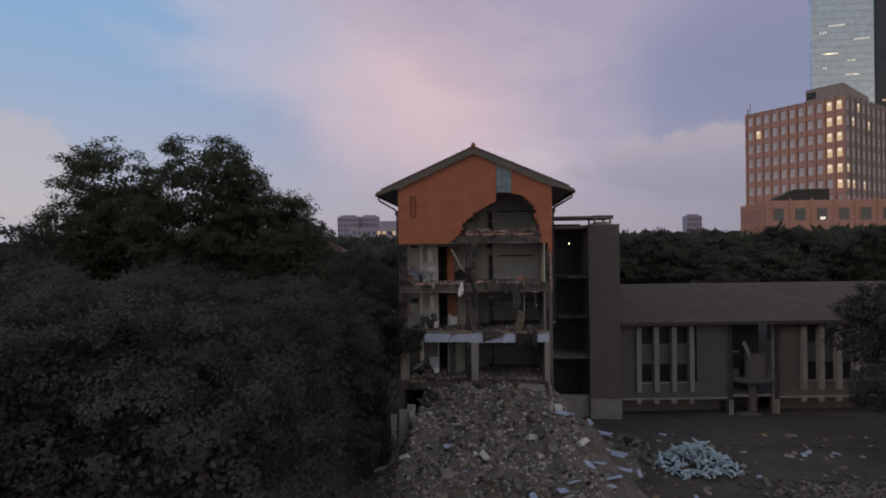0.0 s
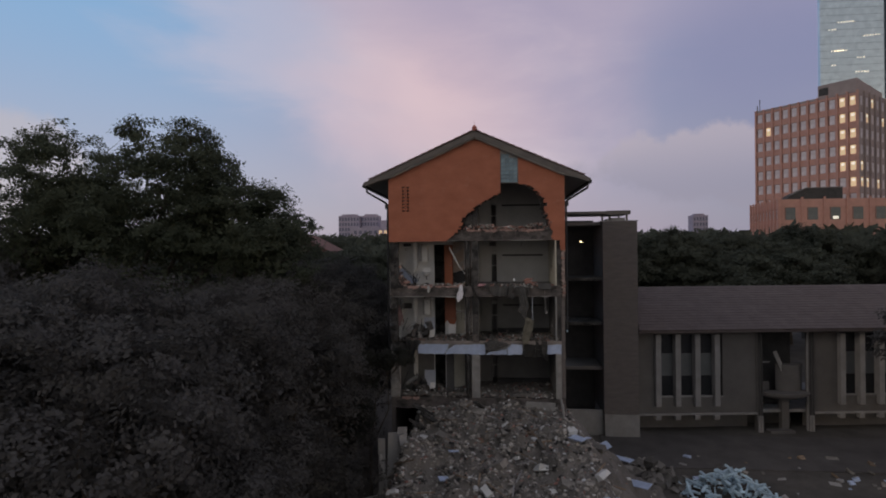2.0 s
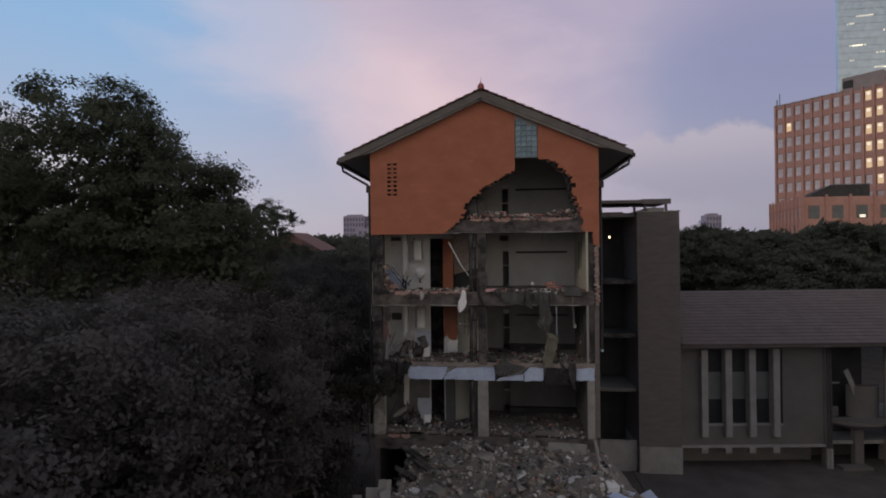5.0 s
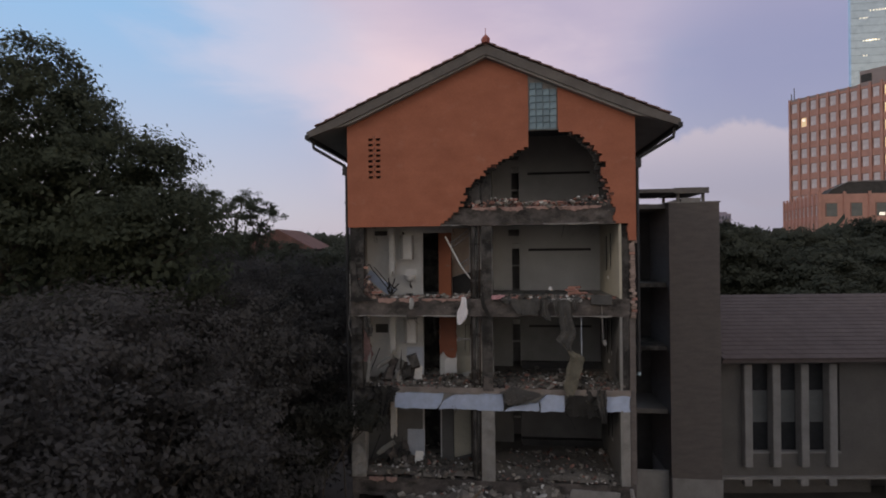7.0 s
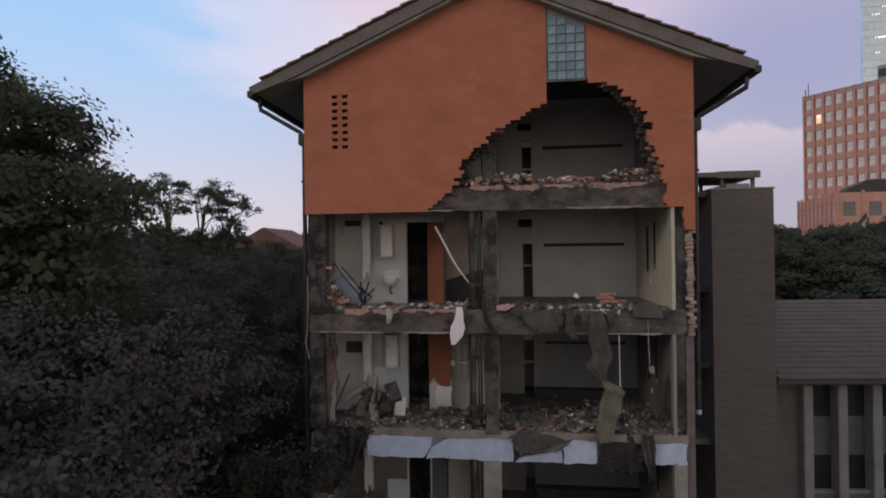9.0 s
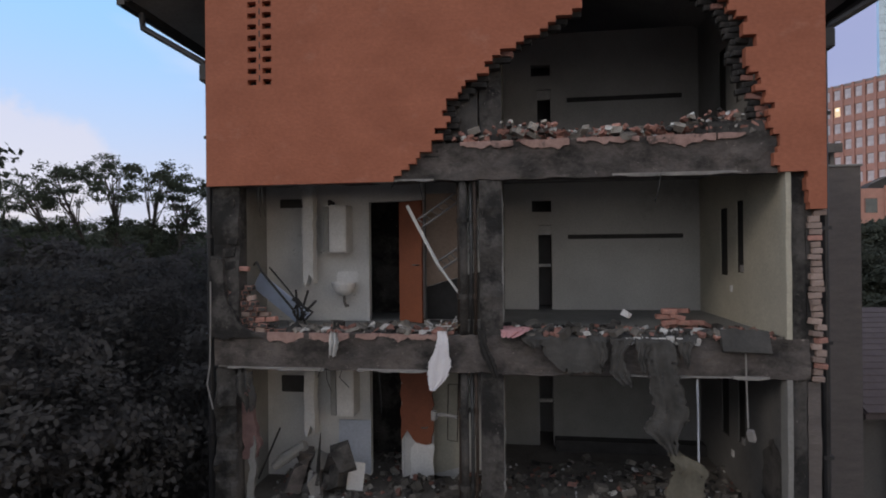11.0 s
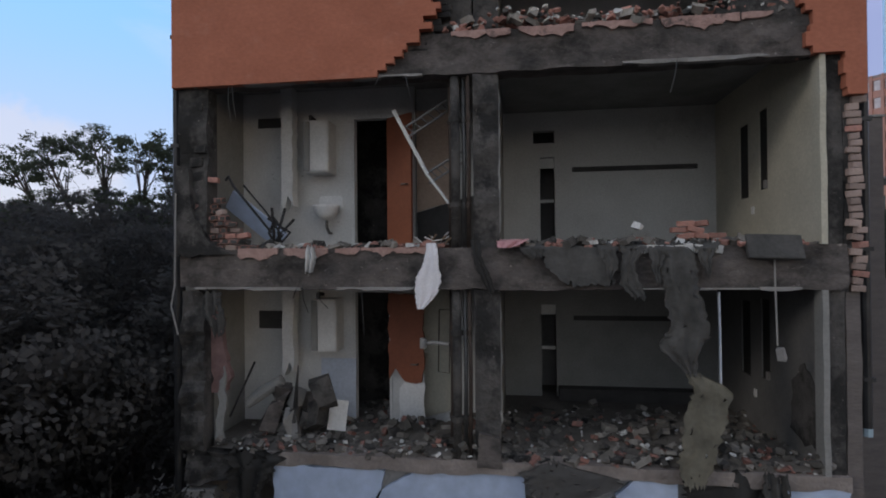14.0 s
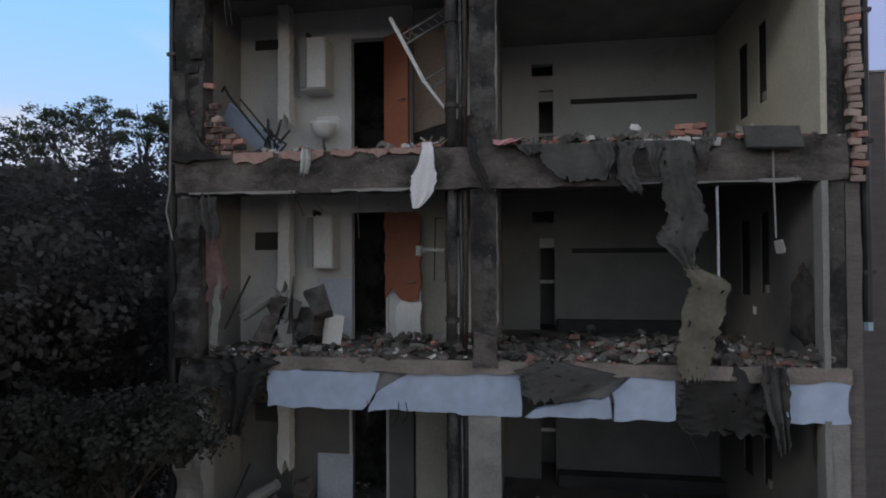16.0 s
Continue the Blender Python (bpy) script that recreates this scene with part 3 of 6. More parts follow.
# slits between the vent holes, their shade drawn as narrow dark strips let into the brick
for k in range(8):
    z0 = 13.4 + (18 + 2 * k + 0.6) * COURSE
    part("vent_slit", boxes((-3.612, -3.592, -0.002, 0.01, z0, z0 + 0.1)), DARK, gable)
# vent backing, coloured dark for the shade inside the holes
part("vent_recess", boxes((-3.85, -3.36, 0.3, 0.32, 14.9, 16.4)), DARK, house)

# glass blocks in their slot
panel = part("glass_panel", boxes((GLASS_L + 0.002, GLASS_R - 0.002, 0.05, 0.09, 16.335, 18.1)), CONCRETE, house, "steel-framed glass block panel")
block = bmesh.new()
box(block, -0.1, 0.1, -0.03, 0.03, -0.1, 0.1)
bmesh.ops.bevel(block, geom=block.edges[:], offset=0.012, segments=1, affect="EDGES")
first = part("glass_block", block, GLASSBLOCK, panel)
first.location = (1.43, 0.045, 16.46)
for i in range(4):
    for j in range(9):
        if i or j:
            x, z = 1.43 + i * 0.209, 16.46 + j * 0.209
            if z + 0.1 < 18.95 - SLOPE * x - 0.4:
                b = new("glass_block", first.data)
                b.parent, b.location = panel, (x, 0.045, z)

# roof: two pitched slabs, barge boards, tiles
roof = part("roof", bmesh.new(), SOFFIT, house)
bm = bmesh.new()
for s in (-1, 1):
    prof = [(0, 19.0), (s * 5.72, 19.0 - SLOPE * 5.72), (s * 5.72, 19.0 - SLOPE * 5.72 - 0.14), (s * 4.4, 19.0 - SLOPE * 4.4 - 0.4), (0, 18.62)]
    a = [bm.verts.new((x, -0.2, z)) for x, z in prof]
    b = [bm.verts.new((x, 10.5, z)) for x, z in prof]
    bm.faces.new(a if s < 0 else a[::-1])
    bm.faces.new(b[::-1] if s < 0 else b)
    for i in range(5):
        j = (i + 1) % 5
        bm.faces.new((a[j], a[i], b[i], b[j]) if s < 0 else (a[i], a[j], b[j], b[i]))
bm.to_mesh(roof.data)
bm.free()
for s in (-1, 1):
    bm = bmesh.new()
    prof = [(0, 18.99), (s * 5.76, 18.99 - SLOPE * 5.76), (s * 5.76, 18.99 - SLOPE * 5.76 - 0.2), (s * 4.7, 18.99 - SLOPE * 4.7 - 0.3), (0, 18.68)]
    a = [bm.verts.new((x, -0.26, z)) for x, z in prof]
    b = [bm.verts.new((x, -0.2, z)) for x, z in prof]
    bm.faces.new(a)
    bm.faces.new(b[::-1])
    for i in range(5):
        j = (i + 1) % 5
        bm.faces.new((a[j], a[i], b[i], b[j]))
    bmesh.ops.recalc_face_normals(bm, faces=bm.faces[:])
    part("barge_board", bm, BARGE, roof, "weathered grey barge board")
    # gutter with brackets along the eave
    e = s * 5.68
    bm = boxes((min(e, e + s * 0.13), max(e, e + s * 0.13), -0.27, 10.5, 16.23, 16.37))
    part("gutter", bm, BLACKMETAL, roof, "black metal gutter")
    stop = 8.8 if s > 0 else 5.7
    bm = rod([(s * 5.68, 0.12, 16.26), (s * 5.66, 0.13, 16.02), (s * 4.68, 0.24, 15.44), (s * 4.6, 0.26, 15.3), (s * 4.6, 0.27, stop)], 0.055, 8)
    pipe = part("downpipe", bm, BLACKMETAL, roof, "black rainwater pipe")
    part("hopper", rounded(s * 4.62 - 0.1, s * 4.62 + 0.1, 0.16, 0.36, 15.12, 15.4, 0.02), BLACKMETAL, pipe)
    for z in (14.2, 12.6, 11.0, 9.4):
        part("pipe_clip", boxes((s * 4.6 - 0.068, s * 4.6 + 0.068, 0.205, 0.335, z, z + 0.05)), BLACKMETAL, pipe)
part("pipe_end", rod([(4.6, 0.27, 8.72), (4.6, 0.27, 8.82)], 0.058, 8), STRIP, roof, "broken pale cyan pipe end")
tile = bmesh.new()
box(tile, -0.2, 0.2, -0.15, 0.15, -0.02, 0.02)
tile_me = None
for s in (-1, 1):
    ang = math.atan(SLOPE)
    for i in range(16):
        d = 0.14 + i * 0.378
        x, z = s * d * math.cos(ang) * 0.995, 19.05 - d * math.sin(ang)
        if tile_me is None:
            ob = part("tile", tile, TILE, roof)
            tile_me = ob.data
        else:
            ob = new("tile", tile_me)
            ob.parent = roof
        ob.matrix_basis = pose(x, -0.16, z, 0, 0, 0) @ Matrix.Rotation(s * (ang - 0.09), 4, "Y")
bm = bmesh.new()
for s in (-1, 1):
    for i in range(16):
        d = 0.14 + i * 0.378
        m = pose(s * d * math.cos(ang) * 0.995, 0, 19.05 - d * math.sin(ang)) @ Matrix.Rotation(s * (ang - 0.09), 4, "Y")
        for j in range(35):
            box(bm, -0.2, 0.2, 0.0 + j * 0.3, 0.294 + j * 0.3, -0.02, 0.02, m)
tagged(part("tile_field", bm, TILE, roof), kind="stuff")
bm = bmesh.new()
for j in range(34):
    rod([(0, -0.3 + j * 0.32, 19.06), (0, 0.04 + j * 0.32, 19.075)], [0.11, 0.125], 8, bm)
part("ridge", bm, TILE, roof)
part("finial", rod([(0, -0.3, 19.0), (0, -0.3, 19.14), (0, -0.3, 19.25), (0, -0.3, 19.26), (0, -0.3, 19.47)], [0.14, 0.14, 0.04, 0.012, 0.006], 6), REDCAP, roof, "red ridge end cap with a thin needle")

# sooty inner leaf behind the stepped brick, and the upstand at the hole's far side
part("inner_leaf", rough_front(bmesh.new(), -1.5, -0.24, 13.97, 16.25, 0.24, 0.08, 0.03, 0.1, 71.0), SOOTSHADE, house, "soot-black inner leaf")
part("upstand", rough_front(bmesh.new(), 3.02, 3.95, 13.9, 14.14, 0.1, 0.3, 0.04, 0.07, 72.0), SOOTSHADE, house, "soot-black upstand")

# floor slabs with ragged beams
for k, f in enumerate(FLOORS):
    slab = part("floor_slab", boxes((-4.3, 4.3, 0.34, 10.2, f - 0.2, f)), CEIL if k < 2 else DUST, house, "concrete floor slab with torn edge")
    if k == 2:
        part("beam", rough_front(bmesh.new(), -4.42, -3.12, f - 0.5, f - 0.02, 0.18, 0.2, 0.12, 0.08, 88.0, 0.3), SOOTSHADE, slab, "charred broken beam end")
        bm = rough_front(bmesh.new(), -3.1, 4.3, f - 0.5, f - 0.02, 0.16, 0.25, 0.04, 0.1, k * 7.0, 0.15)
        part("beam", bm, CONCRETE, slab)
        part("screed_edge", rough_front(bmesh.new(), -3.1, 4.3, f - 0.13, f + 0.06, 0.045, 0.3, 0.035, 0.06, 23.0, 0.06), TANDUST, slab, "dusty tan screed edge")
    else:
        bm = rough_front(bmesh.new(), -4.45, 4.3, f - 0.56, f - 0.0, 0.09, 0.3, 0.05, 0.09, k * 7.0, 0.05)
        part("beam", bm, BEAM, slab, "soot-black beam with pink scars")
        a, stop = {0: (-0.5, 3.5), 1: (-3.55, -0.7), 3: (-3.9, -3.0)}[k]
        while a < stop:
            b = min(stop, a + rng.uniform(0.3, 1.1))
            h, steps = rng.uniform(0.05, 0.16), max(4, int((b - a) / 0.05))
            pts = [(a, f + 0.012), (b, f + 0.012)]
            pts += [(b - (b - a) * i / steps, f - h * (0.55 + 0.45 * math.sin(math.pi * i / steps)) - 0.07 * noise.noise((i * 0.35 + a * 9, 2.2, k)) - 0.03 * rng.random()) for i in range(steps + 1)]
            part("screed_scar", plate(pts, rng.uniform(0.05, 0.065), 0.05, 0.015, a + k, 0.05), SCAR, slab, "pink torn screed edge")
            a = b + rng.uniform(-0.02, 0.12)
        for a, b in ((-4.2, -2.2), (-2.1, -0.4), (0.1, 1.6), (1.7, 3.6), (3.3, 4.3)):
            bm = rough_front(bmesh.new(), a, b + rng.uniform(-0.6, 0.0), f - 0.57, f - 0.525 + rng.uniform(-0.015, 0.015), 0.045, 0.1, 0.05, 0.06, a + k, 0.05)
            part("beam_lip", bm, rng.choice((CONCRETE, CONCRETE, BEAM, SCAR)), slab)

# walls storey by storey
for k, f in enumerate(FLOORS):
    top = f + STOREY - 0.2 if k else 16.9
    low = f
    # left outer wall and its broken front end
    part("side_wall", boxes((-4.5, -4.28, 0.3, 10.2, low, top)), GREYWALL, house)
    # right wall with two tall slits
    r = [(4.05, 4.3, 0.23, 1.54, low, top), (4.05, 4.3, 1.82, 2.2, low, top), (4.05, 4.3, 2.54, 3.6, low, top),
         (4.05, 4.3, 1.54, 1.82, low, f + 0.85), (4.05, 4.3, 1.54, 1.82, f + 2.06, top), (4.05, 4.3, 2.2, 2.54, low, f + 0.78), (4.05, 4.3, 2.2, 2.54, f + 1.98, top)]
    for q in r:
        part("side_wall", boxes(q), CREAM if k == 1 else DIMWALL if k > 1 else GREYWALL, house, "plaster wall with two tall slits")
    if k:
        part("plaster_edge", rough_front(bmesh.new(), 4.0, 4.07, low, top - 0.36, 0.05, 0.19, 0.02, 0.09, k * 9.1), CREAM if k == 1 else GREYWALL, house)
    for a, b, z in ((1.54, 1.82, 0.85), (2.2, 2.54, 0.78)):
        # shallow black backing paints the slit's shade; no membrane here
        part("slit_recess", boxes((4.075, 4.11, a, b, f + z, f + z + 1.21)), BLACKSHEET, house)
    part("slit_jamb", boxes((4.03, 4.072, 1.56, 1.64, f + 0.86, f + 0.98)), TRIM, house)
    part("outer_leaf", boxes((4.3, 4.5, 0.2, 10.2, low, top)), TOWERBRICK, house)
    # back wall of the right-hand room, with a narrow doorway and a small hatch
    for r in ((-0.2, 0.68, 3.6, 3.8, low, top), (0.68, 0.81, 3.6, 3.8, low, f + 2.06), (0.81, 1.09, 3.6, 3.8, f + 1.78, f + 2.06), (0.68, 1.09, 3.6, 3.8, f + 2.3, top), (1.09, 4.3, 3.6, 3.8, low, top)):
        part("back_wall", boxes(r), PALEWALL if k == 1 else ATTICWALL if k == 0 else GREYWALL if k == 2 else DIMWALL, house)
    part("transom", boxes((0.81, 1.09, 3.66, 3.72, f + 0.9, f + 0.96)), PLASTER, house)
    part("transom", boxes((0.81, 1.09, 3.66, 3.72, f + 1.58, f + 1.77)), PLASTER, house)
    part("wall_rail", rounded(1.42, 3.72, 3.56, 3.598, f + 1.48, f + 1.57, 0.008), DARK, house, "dark rail on the wall")
    # dividing wall and pier
    part("dividing_wall", boxes((-0.2, 0.1, 0.32, 3.6, low, top)), GREYWALL, house)
    if k == 0:
        part("pier", rough_front(bmesh.new(), -0.22, 0.12, low, 18.0, 0.3, 0.1, 0.03, 0.1, 2.2), SOOTSHADE, house, "soot-black pier")
    if k == 3:
        part("pier", rough_front(bmesh.new(), -0.26, 0.16, low, top - 0.36, 0.08, 0.22, 0.03, 0.1, 8.2), CONCRETE, house, "raw concrete pier")
        part("pier", rough_front(bmesh.new(), 4.03, 4.28, low, top - 0.36, 0.08, 0.1, 0.02, 0.1, 8.9), CONCRETE, house, "raw concrete pier")
    elif k:
        bm = rough_front(bmesh.new(), -0.22, 0.12, low, top - 0.36, 0.1, 0.22, 0.05, 0.08, k * 3.3)
        part("pier", bm, SOOTSHADE, house, "soot-black pier")
        bm = rough_front(bmesh.new(), 4.072, 4.28, low, top - 0.36, 0.12, 0.1, 0.02, 0.08, k * 5.1)
        part("pier", bm, SOOTSHADE, house, "soot-black pier")
    # back wall of the bathroom side with its doorway
    r = [(-4.28, -2.31, 1.6, 1.72, low, top), (-2.31, -1.74, 1.6, 1.72, f + 2.16, top), (-1.74, -1.3, 1.6, 1.72, low, top), (-1.3, -0.2, 1.78, 1.9, low, top)]
    for q in r:
        part("back_wall", boxes(q), PLASTER if k < 3 else DIMWALL, house, "plaster wall with a doorway")
    # black tone here paints the unlit passage behind the doorway
    part("passage_wall", boxes((-4.28, -0.2, 2.9, 3.0, low, top)), SOOTSHADE, house)
    part("passage_wall", boxes((-0.2, 4.05, 4.5, 4.6, low, top)), GREYWALL, house)
part("rear_wall", boxes((-4.5, 4.5, 10.2, 10.4, GROUND, 16.9)), TOWERBRICK, house)
part("lower_wall", boxes((-4.5, -4.28, 0.3, 10.2, 0.1, 5.3)), TOWERBRICK, house)
part("lower_wall", boxes((4.3, 4.5, 0.3, 10.2, 0.1, 5.3)), TOWERBRICK, house)

# ---- stair tower and link behind ----
stair = empty("stair_tower", "brown brick stair tower with a pale base beside the house", "tower", (0, 0, 0))
part("shaft", boxes((8.32, 10.6, 9.57, 13.5, 1.7, 14.76)), TOWERBRICK, stair)
part("base", boxes((8.34, 10.63, 9.54, 13.5, 0.1, 1.7)), TRIM, stair, "pale rendered base")
part("coping", boxes((8.28, 10.64, 9.53, 13.54, 14.76, 14.82)), CONCRETE, stair)
part("cap", boxes((8.68, 10.16, 9.8, 12.5, 15.25, 15.48)), BARGE, stair)
for x in (8.8, 9.95):
    for y in (9.9, 12.2):
        part("cap_post", boxes((x, x + 0.12, y, y + 0.12, 14.82, 15.25)), BARGE, stair)
part("cap_kerb", boxes((9.0, 9.9, 9.95, 12.3, 14.82, 15.02)), TRIM, stair)
part("cap_fascia", rounded(8.62, 10.22, 9.74, 9.8, 15.22, 15.5, 0.01), BARGE, stair)
link = empty("stair_link", "dark open stair landings between house and tower", "stair link", (0, 0, 0))
for z in (4.85, 7.9, 10.95, 14.75):
    # middle landings are coloured near-black for shade, with no soot on them
    part("landing", boxes((4.5, 8.3, 10.0, 12.9, z - 0.22, z)), ANNEX if z < 5 else SOOTSHADE if z < 14 else BARGE, link)
# near-black wall colour supplies the shade behind the landings
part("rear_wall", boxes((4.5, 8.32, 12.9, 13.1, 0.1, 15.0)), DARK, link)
part("roof_slab", boxes((4.5, 8.6, 9.7, 12.8, 15.28, 15.46)), BARGE, link)
part("low_wall", boxes((5.6, 8.3, 9.9, 10.05, 0.1, 1.9)), TRIM, link)
bulb = part("bulb", rod([(7.1, 10.9, 13.48), (7.1, 10.9, 13.42), (7.1, 10.9, 13.35)], [0.02, 0.045, 0.02], 10), LAMP, link)

# ---- low annex ----
annex = empty("annex", "taupe two-storey annex with a brown tiled roof and white window fins", "building")
# the annex stands a little askew to the house, its far end set back
annex.matrix_basis = pose(10.6, 10.2, 0, 0, 0, 5.5) @ Matrix.Diagonal((1.05, 1, 1, 1)) @ pose(-10.6, -10.2, 0)
for a, b in ((10.6, 12.0), (16.4, 18.6), (22.4, 24.1), (28.2, 34.0)):
    part("wall", boxes((a, b, 10.5, 10.75, 1.4, 7.35)), ANNEX, annex)
for a, b in ((12.0, 16.4), (24.1, 28.2)):
    part("apron_wall", boxes((a, b, 10.5, 10.75, 1.4, 2.65)), ANNEX, annex)
    part("lintel", boxes((a, b, 10.5, 10.75, 6.95, 7.35)), ANNEX, annex)
    w = part("window", boxes((a, b, 10.72, 10.74, 2.65, 6.95)), GLASS, annex, "tall window band with grey blinds")
    # the blind's flat grey also paints the grey reflection of the glass
    part("blind", boxes((a, b, 10.69, 10.712, 4.05, 5.6)), BLIND, w)
    part("sill", boxes((a, b, 10.44, 10.7, 2.6, 2.68)), TRIM, w)
    for i in range(4):
        x = a - 0.1 + i * 1.285
        part("fin", rounded(x, x + 0.36, 10.2, 10.7, 2.02, 6.97, 0.025), TRIM, w, "off-white concrete fin")
        part("fin_foot", rounded(x, x + 0.36, 10.28, 10.6, 1.08, 1.4, 0.025), TRIM, w)
for a, b in ((10.6, 18.6), (22.4, 34)):
    part("string_course", boxes((a, b, 10.36, 10.5, 1.38, 1.5)), TRIM, annex, "off-white ledge")
    part("undercroft", boxes((a, b, 11.6, 11.7, 0.1, 1.4)), ANNEX, annex)
part("floor_slab", boxes((10.6, 34, 10.75, 18, 1.4, 1.6)), CONCRETE, annex)
for x in (18.6, 22.0):
    part("post", boxes((x, x + 0.3, 10.4, 10.7, 0.1, 7.35)), ANNEX, annex)
    part("corner_strip", boxes((x + 0.3 if x < 20 else x - 0.08, x + 0.38 if x < 20 else x, 10.38, 10.5, 0.1, 7.2)), TRIM, annex)


def half_round(cx, cy, r, z0, z1, flare=0.0, sides=18):
    """A half disc that bulges towards -y, its upper rim wider by flare."""
    bm = bmesh.new()
    lo, hi = [], []
    for k in range(sides + 1):
        a = math.pi * (1 + k / sides)
        lo.append(bm.verts.new((cx + (r - flare) * math.cos(a), cy + (r - flare) * 0.75 * math.sin(a), z0)))
        hi.append(bm.verts.new((cx + r * math.cos(a), cy + r * 0.75 * math.sin(a), z1)))
    bm.faces.new(lo[::-1])
    bm.faces.new(hi)
    for k in range(sides + 1):
        n = (k + 1) % (sides + 1)
        bm.faces.new((lo[k], lo[n], hi[n], hi[k]))
    bmesh.ops.recalc_face_normals(bm, faces=bm.faces[:])
    return bm


part("balcony", half_round(20.6, 10.9, 1.62, 2.5, 2.72, 0.35), ANNEX, annex, "half-round balcony slab")
part("balcony_rim", half_round(20.6, 10.9, 1.66, 2.72, 2.9), ANNEX, annex)
part("screen_wall", half_round(21.15, 11.2, 0.85, 2.9, 4.7), ANNEX, annex, "rounded grey screen wall on the balcony")
part("leaning_board", rounded(-0.14, 0.14, -0.02, 0.02, 0.0, 1.9, 0.006, pose(20.75, 10.85, 3.9, 0, -23, 6)), CONCRETE, annex, "pale board leaning in the porch")
part("rail", boxes((18.95, 19.75, 10.9, 10.98, 4.82, 4.92)), CONCRETE, annex)
part("panel", boxes((18.95, 19.75, 11.0, 11.06, 2.9, 3.5)), ANNEX, annex)
# porch ceiling and wall carry their shade in the dark colour
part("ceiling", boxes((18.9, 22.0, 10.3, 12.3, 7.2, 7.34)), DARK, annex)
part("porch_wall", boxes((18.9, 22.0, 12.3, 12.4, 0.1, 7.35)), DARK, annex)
part("porch_post", rounded(20.35, 20.85, 10.6, 10.95, 0.1, 2.5, 0.02), ANNEX, annex)
part("porch_step", rounded(19.3, 20.9, 10.0, 10.6, 0.1, 0.32, 0.02), ANNEX, annex)
for x in (18.72, 18.9, 22.1, 22.28):
    part("rain_pipe", rod([(x, 10.33, 0.9), (x, 10.33, 7.2)], 0.05, 8), DARK, annex, "dark rain pipe")
    part("pipe_shoe", rod([(x, 10.33, 0.15), (x, 10.33, 1.3)], 0.075, 8), TRIM, annex, "pale pipe shoe")
bm = bmesh.new()
pr = [(9.55, 7.2), (9.55, 7.35), (15.0, 9.85), (20.5, 7.35), (20.5, 7.2), (15.0, 9.6)]
a = [bm.verts.new((10.6, y, z)) for y, z in pr]
b = [bm.verts.new((34, y, z)) for y, z in pr]
for i in range(6):
    j = (i + 1) % 6
    bm.faces.new((a[j], a[i], b[i], b[j]))
bm.faces.new(a)
bm.faces.new(b[::-1])
aroof = part("roof", bm, BROWNTILE, annex, "brown tiled roof")
# eave shade is in the soffit's dark colour
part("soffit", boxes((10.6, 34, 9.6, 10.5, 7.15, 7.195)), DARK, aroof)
bm = bmesh.new()
dy, dz = 5.45, 2.5
ln = math.hypot(dy, dz)
tilt = math.atan2(dz, dy)
for i in range(17):
    m = pose(0, 9.5 + dy * i / 17, 7.37 + dz * i / 17) @ Matrix.Rotation(tilt - 0.05, 4, "X")
    for j in range(78):
        x = 10.62 + j * 0.3 + (0.15 if i % 2 else 0)
        box(bm, x, x + 0.297, 0, ln / 17 + 0.05, 0.0, 0.055, m)
tagged(part("tile_field", bm, BROWNTILE, aroof), kind="stuff")

# ---- rubble slope ----
rubble = empty("rubble_pile", "slope of broken concrete, brick and dust fallen from the house", "rubble")
bm = bmesh.new()
nx, ny = 90, 90
grid = [[None] * (nx + 1) for _ in range(ny + 1)]
for j in range(ny + 1):
    for i in range(nx + 1):
        x, y = -9 + 18.5 * i / nx, -15 + 18.0 * j / ny
        h = mound(x, y)
        grid[j][i] = bm.verts.new((x, y, h + 0.12 * noise.noise((x * 2, y * 2, 3)) - (0.15 if h <= GROUND + 0.01 else 0)))
for j in range(ny):
    for i in range(nx):
        bm.faces.new((grid[j][i], grid[j][i + 1], grid[j + 1][i + 1], grid[j + 1][i]))
tagged(part("dust_bed", bm, DUST, rubble), kind="stuff")
rng = random.Random(11)
# the darkest bits are added as black shadow pockets in the mound
for name, material, count, lo, hi in (("concrete_rubble", CHUNK, 11000, 0.025, 0.15), ("brick_rubble", BRICK, 1300, 0.025, 0.09), ("plaster_rubble", PLASTER, 2300, 0.02, 0.1), ("dark_rubble", SOOTSHADE, 1500, 0.03, 0.16)):
    bm = bmesh.new()
    for _ in range(count):
        y = rng.uniform(-13, 1.2)
        if y < -9.5:
            y -= abs(rng.gauss(0, 1.6)) - 0.8
        x = 0.4 + rng.uniform(-1, 1) * (4.6 + max(0.0, -y) * 0.28) if rng.random() < 0.75 else 0.4 + rng.gauss(0, 3.6)
        h = mound(x, y)
        if h < GROUND + 0.05 and rng.random() < 0.7:
            continue
        s = lo + (hi - lo) * rng.random() ** 3
        chunk(bm, (x, y, h + s * 0.2), (s * rng.uniform(0.8, 2.2), s * rng.uniform(0.7, 1.3), s * rng.uniform(0.4, 0.9)), rng, 0.35)
    tagged(part(name, bm, material, rubble), kind="stuff")

# ---- things in the open rooms ----
PINKCREAM = mat("warm_cream_board", (0.46, 0.34, 0.26), (0.56, 0.44, 0.35), 1.5, 0.9, 0.2, 30)


